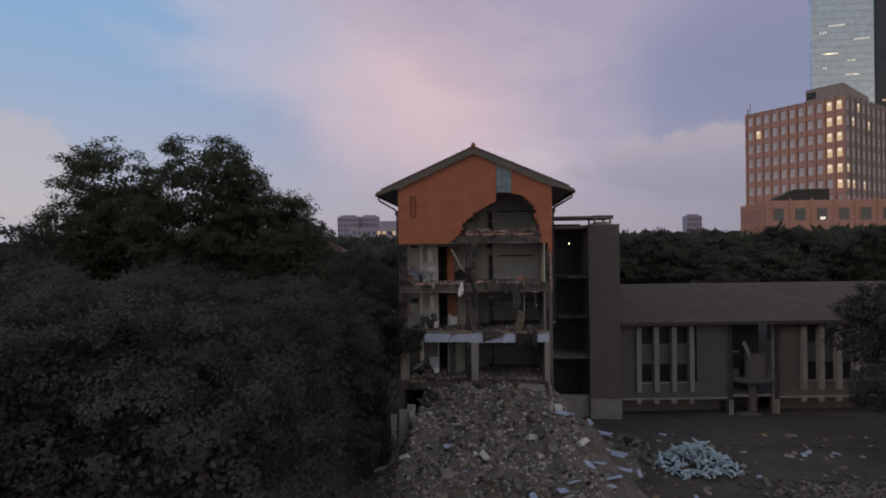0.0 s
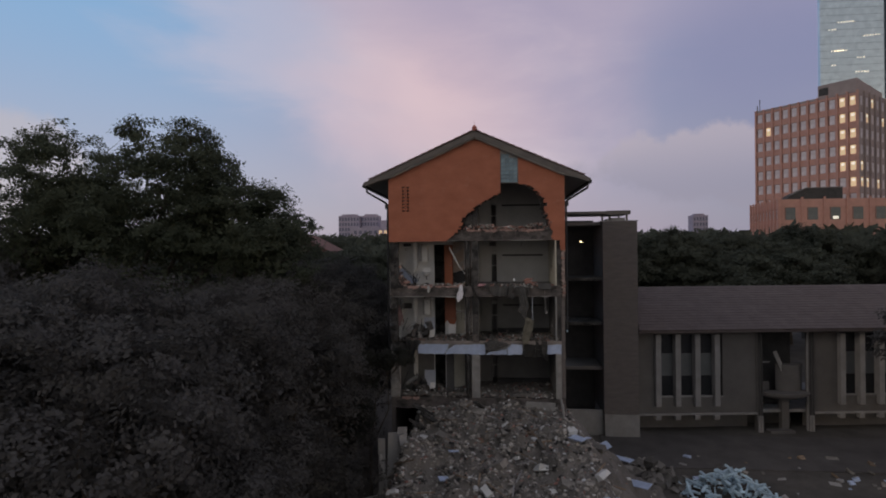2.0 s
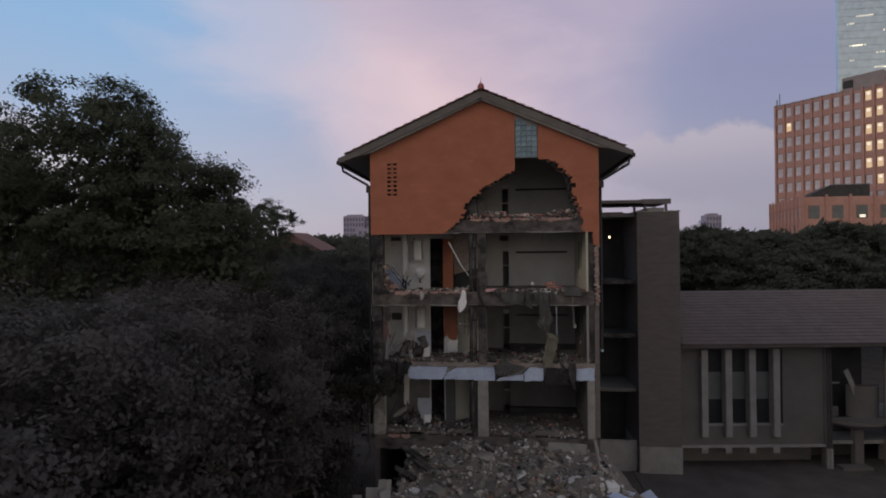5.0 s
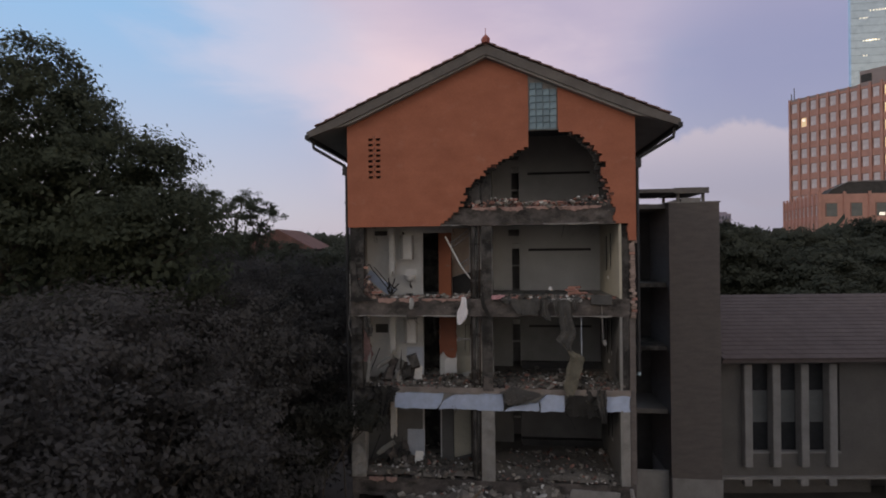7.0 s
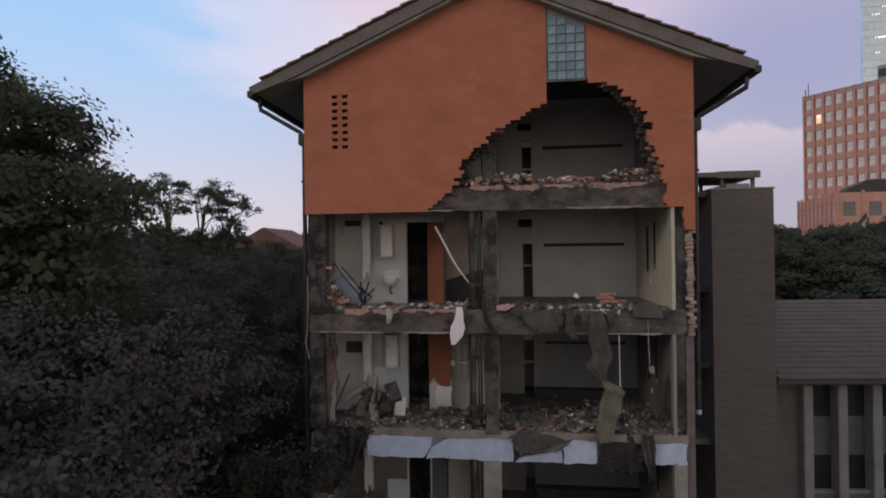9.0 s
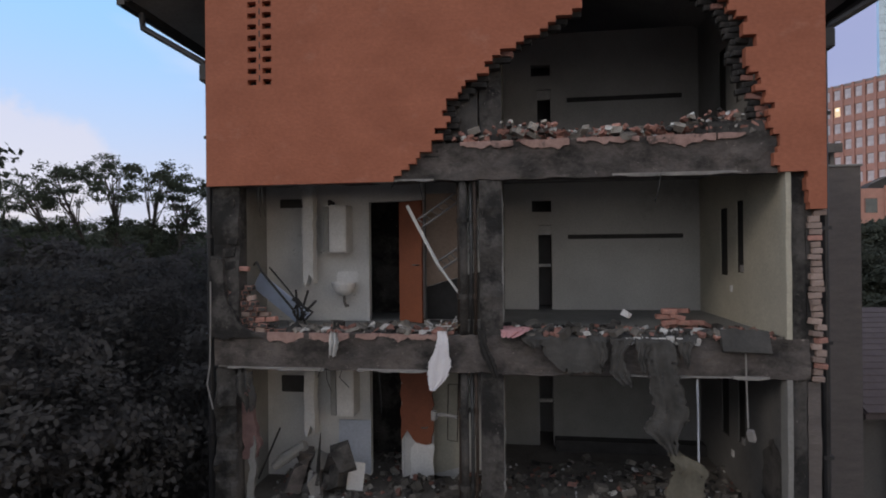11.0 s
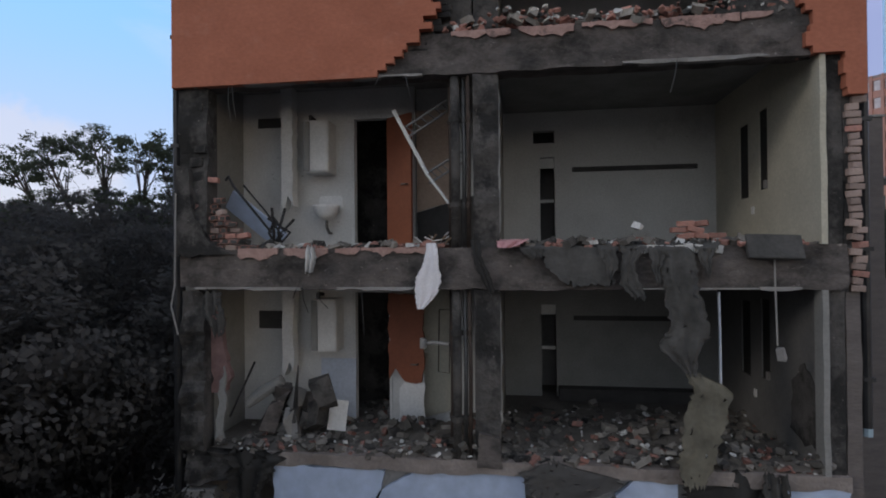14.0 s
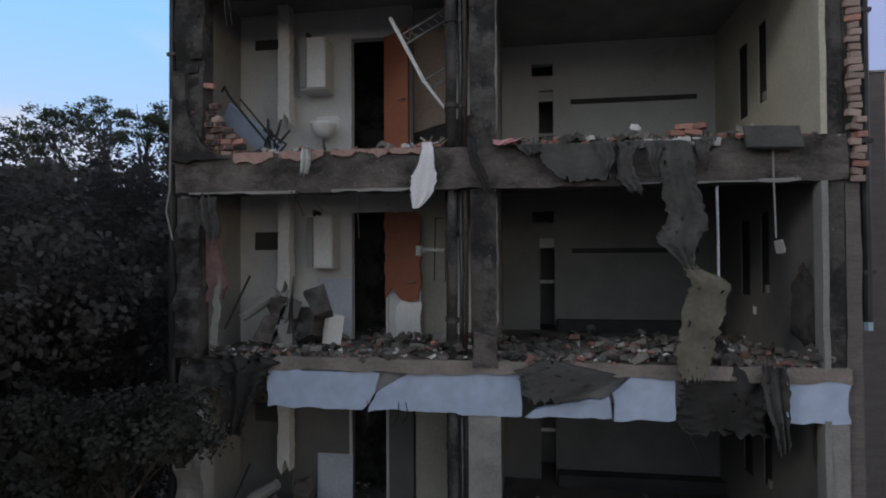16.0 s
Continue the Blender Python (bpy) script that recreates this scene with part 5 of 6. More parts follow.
part("plaster_curve", plate([(-4.47, 11.0), (-3.6, 11.03), (-3.93, 11.17), (-4.12, 11.4), (-4.22, 11.68), (-4.25, 12.0), (-4.3, 12.25), (-4.47, 12.3)], 0.03, 0.09, 0.05, 6.0, 0.07), SOOTSHADE, ends)
# curved break of hollow brick at the lower corner of the top open storey
for k in range(12):
    z = 11.12 + k * 0.085
    x1 = -3.3 - 0.68 * (k / 11) ** 0.6 + rng.uniform(-0.08, 0.08)
    x = -4.2 + (0.055 if k % 2 else 0)
    while x < x1:
        if x > -4.12 + 0.02 * k or k < 8:
            brick_at(ends, x, 0.19 + rng.uniform(-0.04, 0.04), z, rng.random() < 0.12, 7, (rng.uniform(0.55, 0.8), 1, rng.uniform(0.9, 1.15)), rng.random() < 0.15, rng.random() < 0.6)
        x += 0.165
for z in np.arange(12.15, 13.35, 0.2):
    brick_at(ends, -4.16 + rng.uniform(-0.04, 0.04), 0.15, float(z), False, 3, (0.85, 1, 1.9), True)
# pale brick ends down the far corner
corner = part("broken_corner", rough_front(bmesh.new(), 4.29, 4.46, 10.5, 13.0, 0.14, 0.1, 0.03, 0.1, 12.0), SOOTSHADE, house)
for i in range(30):
    z = 10.55 + i * 0.088
    brick_at(corner, 4.385 + rng.choice((0.0, 0.01, 0.02, 0.03, 0.07)), 0.11 + rng.uniform(0, 0.04), z, rng.random() < 0.93, 4, (rng.uniform(0.5, 0.8), 1.1, rng.uniform(0.95, 1.2)))
part("corner_edge", rough_front(bmesh.new(), 4.3, 4.47, 5.4, 10.5, 0.14, 0.1, 0.03, 0.12, 15.0), TOWERBRICK, corner)
# brick ends round the gable's hole
for z0, x0 in [(lo + i * COURSE, None) for lo in (13.45,) for i in range(33)]:
    xr = lerp_at(RIGHT_EDGE, z0)
    if rng.random() < 0.75:
        brick_at(corner, xr - 0.04 + rng.uniform(-0.05, 0.02), 0.17 + rng.uniform(0, 0.06), z0, rng.random() < 0.3, 5, (rng.uniform(0.6, 1.1), 1, 1), rng.random() < 0.5)
    brick_at(corner, xr - 0.1 + rng.uniform(-0.08, 0.04), 0.22, z0, False, 4, (0.9, 1, 1.1), True)
    xl = lerp_at(LEFT_EDGE, z0)
    if z0 < 15.8:
        brick_at(corner, xl + rng.uniform(-0.03, 0.1), 0.17, z0, False, 4, (rng.uniform(0.8, 1.3), 1, 1.1), rng.random() < 0.88)
# middle storey: red scar on the wall end
lowend = part("broken_wall_end", rough_front(bmesh.new(), -4.46, -4.1, 8.22, 10.5, 0.12, 0.25, 0.13, 0.07, 41.0), SOOTSHADE, house, "soot-stained broken wall end")
part("broken_wall_end", rough_front(bmesh.new(), -4.46, -4.0, 5.35, 7.65, 0.1, 0.25, 0.1, 0.09, 51.0), CONCRETE, house, "torn concrete wall end")
part("brick_scar", plate([(-4.12, 9.0), (-3.86, 9.02), (-3.82, 9.3), (-3.9, 9.6), (-3.95, 10.1), (-4.12, 10.2)], 0.3, 0.1, 0.09, 13.0, 0.06), DULLPINK, lowend, "dull pink brick scar")
part("plaster_rag", plate([(-4.02, 8.35), (-3.9, 8.3), (-3.85, 8.9), (-3.88, 9.4), (-3.95, 9.2), (-3.97, 8.8)], 0.26, 0.04, 0.06, 15.0, 0.05), GREYWALL, lowend, "pale torn plaster edge")
part("pier_foot", plate([(-0.2, 8.2), (0.13, 8.2), (0.11, 8.6), (-0.17, 8.66)], 0.02, 0.18, 0.03, 61.0, 0.05), BEAM, house, "bared concrete at the pier's foot")

# ---- debris along the floors ----
for f, x0, x1, y1, count, grow in ((FLOORS[0], -0.6, 3.75, 0.7, 460, 0.18), (FLOORS[1], -3.4, -0.6, 0.9, 110, 0.06), (FLOORS[1], 0.15, 4.0, 1.2, 260, 0.06), (FLOORS[2], -3.9, 4.1, 2.6, 2300, 0.34), (FLOORS[3], -4.0, 4.1, 2.6, 1200, 0.5)):
    heap_thing = empty("debris_heap", "broken brick, plaster and concrete strewn along the torn floor edge", "debris", (0, 0, 0), "floor debris")

    def spot(r, f=f, x0=x0, x1=x1, y1=y1, grow=grow):
        x, y = r.uniform(x0, x1), 0.1 + (y1 - 0.1) * r.random() ** 1.5
        rise = grow * max(0.0, 0.5 + noise.noise((x * 0.9, y * 1.2, f))) * (1 - 0.5 * y / y1)
        if f == FLOORS[0]:
            rise += 0.24 if x > 2.7 or 0.0 < x < 0.9 else 0.12
        return (x, y, f + rise * r.random())

    if grow > 0.2:
        bm = bmesh.new()
        nx, ny = 70, 14
        net = []
        for j in range(ny + 1):
            line = []
            for i in range(nx + 1):
                x, y = x0 + (x1 - x0) * i / nx, 0.1 + (y1 - 0.1) * j / ny
                h = 0.5 * grow * max(0.0, 0.5 + noise.noise((x * 0.9, y * 1.2, f))) * (1 - 0.5 * y / y1) * (1 if j else 0.5)
                line.append(bm.verts.new((x, y, f + 0.015 + h + 0.03 * noise.noise((x * 4, y * 4, f)))))
            net.append(line)
        for a, b in zip(net, net[1:]):
            for i in range(nx):
                bm.faces.new((a[i], a[i + 1], b[i + 1], b[i]))
        tagged(part("dust_bed", bm, DUST, heap_thing, "grey-brown dust and fine rubble"), kind="stuff")
    fine, red = (0.82, 0.62) if f == FLOORS[0] else (0.9, 0.3) if grow < 0.2 else (0.8, 0.17)
    scatter(heap_thing, "brick_piece", BRICK, int(count * red), spot, 0.03, 0.1 * fine, int(f * 100 + x0 * 7), 16)
    scatter(heap_thing, "concrete_piece", CHUNK, int(count * (0.18 if f == FLOORS[0] else 0.42 if grow < 0.2 else 0.62)), spot, 0.02, 0.13 * fine, int(f * 90 + x0 * 5) + 1, 14)
    scatter(heap_thing, "sooty_piece", SOOTSHADE, int(count * (0.06 if f == FLOORS[0] else 0.2 if grow < 0.2 else 0.1)), spot, 0.03, 0.14 * fine, int(f * 70 + x0 * 3) + 5, 6)
    scatter(heap_thing, "plaster_piece", PLASTER, int(count * 0.12), spot, 0.025, 0.09 * fine, int(f * 80 + x0 * 3) + 2, 10)
lump = empty("brick_lump", "lump of orange brickwork lying in the room", "brickwork", (2.78, 0.75, FLOORS[1]))
rng = random.Random(5)
for k in range(4):
    for i in range(3 - (k > 1)):
        b = new("brick", brick_red.data)
        b.parent = lump
        b.matrix_basis = pose(-0.22 + i * 0.2 + 0.08 * (k % 2), rng.uniform(-0.04, 0.04), 0.05 + k * 0.085, rng.gauss(0, 5), rng.gauss(0, 6), rng.gauss(0, 12))
bm = bmesh.new()
chunk(bm, (0, 0, 0), (0.12, 0.09, 0.1), rng)
tagged(part("white_block", bm, WHITE), "small white block lying in the room", "block").location = (1.98, 0.6, FLOORS[1] + 0.27)

# ---- large pieces on the rubble slope ----
rng = random.Random(21)


def on_mound(x, y, up=0.0):
    return Vector((x, y, mound(x, y) + up))


for i in range(150):
    y = rng.uniform(-12.5, -0.2)
    x = 0.5 + rng.gauss(0, 2.6)
    s = 0.14 + 0.42 * rng.random() ** 2
    bm = bmesh.new()
    chunk(bm, (0, 0, 0), (s * rng.uniform(1, 1.8), s, s * rng.uniform(0.3, 0.7)), rng, 0.3)
    part("concrete_lump", bm, CHUNK if rng.random() < 0.8 else PLASTER, rubble).location = on_mound(x, y, 0.05)
for i in range(120):
    y = rng.uniform(-12, -0.5)
    x = 0.6 + rng.gauss(0, 2.7)
    n = rng.uniform(0.3, 1.3)
    m = Matrix.Translation(on_mound(x, y, 0.12)) @ Euler((rng.uniform(-0.5, 0.5), rng.uniform(-0.5, 0.5), rng.uniform(0, 6.3))).to_matrix().to_4x4()
    bm = bmesh.new()
    box(bm, -n / 2, n / 2, -0.03, 0.03, -0.012, 0.012, m)
    part("timber_lath", bm, TIMBER if rng.random() < 0.6 else TRIM, rubble)
for i in range(26):
    r = random.Random(300 + i)
    p = on_mound(0.5 + r.gauss(0, 2.8), r.uniform(-11, -0.5), 0.05)
    q = p + Vector((r.uniform(-0.6, 0.6), r.uniform(-0.5, 0.3), r.uniform(0.1, 0.6)))
    part("bent_rod", rod([p, p.lerp(q, 0.5) + Vector((r.uniform(-0.1, 0.1), 0, 0.15)), q], 0.014, 5), RUST if r.random() < 0.6 else TRIM, rubble)
for i, (x, y, w, h, t1) in enumerate(((-1.32, -4.7, 0.5, 0.3, 30), (-0.4, -6.5, 0.35, 0.25, 80), (4.0, -7.2, 1.1, 0.28, 60), (4.6, -6.6, 0.9, 0.25, 35), (5.4, -5.2, 1.0, 0.25, 120), (5.9, -4.6, 1.1, 0.3, 140), (6.4, -5.4, 0.9, 0.25, 40), (3.2, -8.4, 0.6, 0.35, 10), (-2.1, -2.2, 0.4, 0.22, 70), (2.6, -7.6, 0.7, 0.3, 100), (6.9, -3.9, 1.0, 0.22, 20), (-1.0, -3.3, 0.45, 0.25, 15), (6.9, 1.2, 1.7, 0.4, 140), (7.2, 0.4, 1.5, 0.35, 125), (7.6, -0.6, 1.8, 0.45, 130), (6.6, 1.9, 0.9, 0.5, 20), (7.9, -1.3, 1.2, 0.3, 150), (5.2, -1.2, 0.8, 0.3, 60), (4.6, -2.6, 1.0, 0.35, 120))):
    r = random.Random(i)
    m = Matrix.Translation(on_mound(x, y, 0.14)) @ pose(0, 0, 0, r.uniform(-25, 25), r.uniform(-20, 20), t1)
    tagged(part("blue_sheet", rounded(-w / 2, w / 2, -h / 2, h / 2, -0.02, 0.02, 0.008, m), BLUEWHITE), "pale blue broken sheet lying on the rubble", "sheet", "blue sheets")
for i, (x, y, z0, z1, w, lean) in enumerate(((-4.28, -3.2, 1.6, 4.25, 0.32, -2), (-3.92, -3.1, 2.2, 4.5, 0.42, 2), (-3.6, -2.95, 2.4, 4.72, 0.26, 3), (-3.38, -2.9, 2.6, 4.7, 0.2, 4), (-2.98, -3.0, 2.6, 4.5, 0.36, -9), (-3.9, -3.3, 1.4, 3.7, 0.16, -8), (4.55, -0.6, 3.2, 5.6, 0.1, -6), (4.4, -0.5, 3.4, 5.2, 0.12, 3))):
    p = part("standing_plank", rounded(-w / 2, w / 2, -0.04, 0.04, 0, z1 - z0 + 0.4, 0.008, pose(x, y, z0 - 0.4, -6, lean, 8 * i)), TRIM)
    tagged(p, "pale plank standing upright in the rubble edge", "plank", "standing planks")
for i, (x, y, n, turn, tip) in enumerate(((-2.7, -0.9, 1.1, -20, 24), (-2.35, -1.2, 0.9, -38, 14), (-2.9, -1.5, 0.9, 12, 30), (0.1, -0.9, 0.7, 50, 35))):
    m = Matrix.Translation(on_mound(x, y, 0.3)) @ pose(0, 0, 0, 0, tip, turn)
    bm = bmesh.new()
    for j in range(2):
        box(bm, -n / 2, n / 2, -0.16 + j * 0.17, -0.02 + j * 0.17, -0.04, 0.04, m)
    tagged(part("charred_beam", bm, SOOTSHADE), "charred timber beam lying on the rubble", "beam", "charred beams")

# ---- heap of pale blue strips in the yard ----
strips = empty("strip_heap", "heap of pale blue cut strips and tubes dumped in the yard", "heap", (12.7, 0.9, GROUND))
rng = random.Random(9)
for i in range(190):
    a, q = rng.uniform(0, 6.3), rng.random() ** 0.6
    x, y = 2.3 * q * math.cos(a), 1.9 * q * math.sin(a)
    z = 0.05 + 1.6 * (1 - q) * rng.random() ** 0.5
    n = rng.uniform(0.25, 0.95)
    m = pose(x, y, z + 0.05, rng.gauss(0, 22), rng.gauss(0, 26), rng.uniform(0, 360))
    bm = bmesh.new()
    if i % 3:
        rod([m @ Vector((-n / 2, 0, 0)), m @ Vector((0, 0, 0.04)), m @ Vector((n / 2, 0, 0))], rng.uniform(0.045, 0.085), 6, bm)
    else:
        box(bm, -n / 2, n / 2, -0.06, 0.06, -0.012, 0.012, m)
    part("strip", bm, STRIP, strips)
litter = empty("yard_litter", "scattered broken blocks and boards on the bare yard", "debris", (0, 0, 0))
rng = random.Random(19)
for i in range(120):
    x, y = rng.uniform(7.0, 27), rng.uniform(-6, 6.5)
    s = rng.uniform(0.08, 0.3)
    bm = bmesh.new()
    chunk(bm, (0, 0, 0), (s * rng.uniform(1, 2.5), s, s * 0.5), rng)
    part("block", bm, rng.choice((CHUNK, CHUNK, CHUNK, TRIM, BLUEWHITE, TIMBER)), litter).location = (x, y, GROUND + s * 0.12)
rocks = empty("rubble_heap", "low heap of broken concrete beside the pavement", "rubble", (0, 0, 0))
for i in range(70):
    x, y = 9.4 + rng.gauss(0, 0.9), 3.6 + rng.gauss(0, 0.8)
    s = rng.uniform(0.15, 0.5)
    bm = bmesh.new()
    chunk(bm, (0, 0, 0), (s * 1.4, s, s * 0.8), rng, 0.3)
    part("concrete_lump", bm, CHUNK, rocks).location = (x, y, GROUND + max(0.0, 0.7 - 0.5 * math.hypot(x - 9.4, y - 3.6)) * rng.random() + 0.08)
bm = bmesh.new()
for i in range(900):
    chunk(bm, (19.5 + rng.gauss(0, 2.2), -2.6 + rng.gauss(0, 1.0), GROUND + 0.03), (rng.uniform(0.06, 0.22),) * 2 + (0.08,), rng)
tagged(part("gravel", bm, CHUNK), "patch of pale broken stone on the yard", "gravel", kind="stuff")

# ---- trees ----
ROUND = [(0, 0, 8.4, 4.4, 4.6, 3.9), (3.2, -2.2, 7.2, 3.3, 3.6, 4.0), (-3.4, 1.2, 7.8, 3.6, 3.8, 4.0), (2.2, 3.6, 7.6, 3.4, 3.6, 4.2), (-1.5, -3.8, 7.2, 3.8, 3.4, 4.2), (3.6, 1.2, 4.4, 3.0, 3.6, 3.4), (-3.8, -2.2, 4.4, 3.4, 3.6, 3.4), (0.5, -2.5, 4.0, 3.8, 3.6, 3.2)]


def scaled(lobes, sx, sy, sz):
    return [(a * sx, b * sy, c * sz, d * sx, e * sy, f * sz) for a, b, c, d, e, f in lobes]


tree((-10.8, -14.5, GROUND), 12.5, scaled(ROUND, 1.05, 1.0, 1.03), 330, 66, 0.095, LEAFDIM, "broad dark tree with dense dull foliage beside the rubble", 1, 0.35)
tree((-17.5, -12.0, GROUND), 12.5, scaled(ROUND, 1.1, 1.1, 1.03), 200, 50, 0.15, LEAFDIM, "broad dark tree at the outer side of the row", 2, 0.35)
tree((-9.2, -4.8, GROUND), 12.0, scaled(ROUND, 0.72, 1.0, 0.98), 300, 64, 0.095, LEAFDIM, "dark leafy tree crowding the corner of the house", 3, 0.3)
tree((-10.2, 5.5, GROUND), 12.5, scaled(ROUND, 0.85, 1.0, 1.0), 240, 60, 0.1, LEAFDIM, "dark leafy tree pressed along the side of the house", 4, 0.3)
tree((-17.5, 9.5, GROUND), 13, scaled(ROUND, 1.1, 1.0, 1.04), 170, 40, 0.2, LEAFDIM, "dark dense tree behind the row", 5, 0.35)
tree((-26.0, -4.0, GROUND), 13, scaled(ROUND, 1.1, 1.1, 1.2), 150, 40, 0.18, LEAFDIM, "dark dense tree at the far side of the row", 6, 0.35)
tree((-5.4, -0.7, GROUND), 8.2, [(-0.6, 0, 5.6, 0.75, 1.2, 1.9), (-0.2, -0.2, 6.7, 0.65, 0.7, 1.1), (-0.7, -0.5, 4.0, 0.9, 1.2, 1.8), (0.95, -0.35, 7.2, 0.45, 0.35, 0.55), (1.75, -0.35, 7.4, 0.42, 0.32, 0.5)], 190, 60, 0.06, LEAFSHADE, "shade-darkened slim young tree brushing the torn wall", 7, 0.09, 0.2)
TALL = [(2.9, 0, 16.1, 2.7, 2.8, 3.5), (-3.2, 0, 16.1, 2.7, 2.4, 3.5), (4.6, 0, 15.0, 2.6, 2.6, 3.2), (6.5, 0, 13.6, 2.8, 2.8, 3.3), (-4.6, 0, 12.9, 2.6, 3.2, 3.2), (0, -0.5, 11.8, 5.4, 3.8, 4.2), (4.4, 0, 10.8, 4.4, 3.4, 3.6), (8.6, -0.3, 12.2, 2.2, 2.0, 2.8), (-5.1, 0, 9.5, 2.7, 3, 3.2), (-1.4, 0.3, 14.2, 2.6, 2.6, 2.6), (7.5, -0.5, 8.6, 2.6, 2.4, 2.6)]
tree((-18.9, -0.8, GROUND), 16, [(x, y, z, a * 1.07, b * 1.07, c * 1.05) for x, y, z, a, b, c in TALL], 290, 62, 0.115, LEAF, "tall spreading tree with green-edged leafy crown", 8, 0.45, core=1300)
AIRY = [(0.2, 0, 14.9, 1.8, 1.6, 1.3), (-2.4, 0.5, 15.4, 1.7, 1.5, 1.2), (1.8, 0, 14.3, 1.3, 1.4, 1.1), (-4.6, 0, 15.0, 1.7, 1.6, 1.4), (-6.8, 0.3, 14.8, 1.6, 1.5, 1.3), (1.2, 0.5, 12.8, 1.6, 1.6, 1.1), (-1.6, 0, 12.6, 1.8, 1.6, 1.2), (-4.8, 0.2, 12.6, 2.0, 1.6, 1.3), (-7.0, 0.2, 12.3, 1.9, 1.6, 1.2), (-3.0, 0, 11.6, 2.2, 1.6, 1.0), (0.4, 0, 11.6, 2.0, 1.6, 1.0)]
tree((-16.0, 14.5, GROUND), 15, AIRY, 60, 52, 0.1, LEAF, "airy tree with sparse foliage and forked branches", 9, 0.3, 0.22, core=0)
tree((26.9, 4.0, GROUND), 10, scaled(ROUND, 0.55, 0.6, 0.9), 130, 44, 0.16, LEAFDIM, "dark bushy tree at the end of the annex", 10, 0.25)
# belt of trees beyond the buildings
FAR = [(0, 0, 11.2, 4.6, 4.2, 3.8), (3.6, 0, 9.6, 3.8, 3.6, 3.6), (-3.8, 0.5, 9.8, 3.8, 3.8, 3.6), (0.5, -2.5, 8.0, 4.6, 3.4, 4.0), (1.5, 0, 13.4, 2.4, 2.4, 1.7), (-2.4, 0, 12.8, 2.2, 2.2, 1.8)]
protos = [tree((14.0 + 9 * i, 38 + 3 * i, GROUND), 15, scaled(FAR, 1 + 0.12 * i, 1, 1 - 0.04 * i), 150, 36, 0.24, LEAFFAR, "leafy tree in the dark belt beyond the buildings", 20 + i, 0.35, 0.45, "tree belt") for i in range(3)]
rng = random.Random(8)
for i in range(44):
    x = -86 + i * 4.6 if i < 18 else 8 + (i - 18) * 5.0
    y = rng.uniform(33, 46) if i >= 18 else rng.uniform(24, 46)
    b = copy_thing(protos[i % 3], pose(x + rng.uniform(-1.5, 1.5), y + abs(x) * 0.12, GROUND - rng.uniform(0, 1.2), 0, 0, rng.uniform(0, 360)))
    b.scale = (rng.uniform(0.8, 1.15), rng.uniform(0.8, 1.15), rng.uniform(0.84, 1.08) + (0.08 if x > 40 else 0))
for x, y, tall in ((-25.5, 29.5, 0.9), (-19.5, 28.5, 0.92), (-14.0, 27.5, 0.9), (-22.0, 27.0, 0.84)):
    b = copy_thing(protos[int(-x) % 3], pose(x, y, GROUND - 0.4, 0, 0, x * 37))
    b.scale = (0.85, 0.8, tall)
nrng = np.random.default_rng(5)
n = 60000
ang = nrng.uniform(-1.25, 1.25, n)
dist = nrng.uniform(110, 260, n)
c = np.stack((dist * np.sin(ang), dist * np.cos(ang), np.zeros(n)), 1)
top = 12.5 + 3.5 * np.sin(c[:, 0] * 0.11) * np.sin(c[:, 1] * 0.13 + 1) + nrng.normal(0, 0.6, n) + (dist - 110) * 0.03
c[:, 2] = top * (1 - nrng.random(n) ** 2 * 0.75)
u = nrng.normal(size=(n, 3))
v = nrng.normal(size=(n, 3))
woods = quad_mesh("woods", c, u * 0.7, v * 0.7, LEAFFAR, None)
tagged(woods, "dark far woods across the horizon", "woods", kind="stuff")

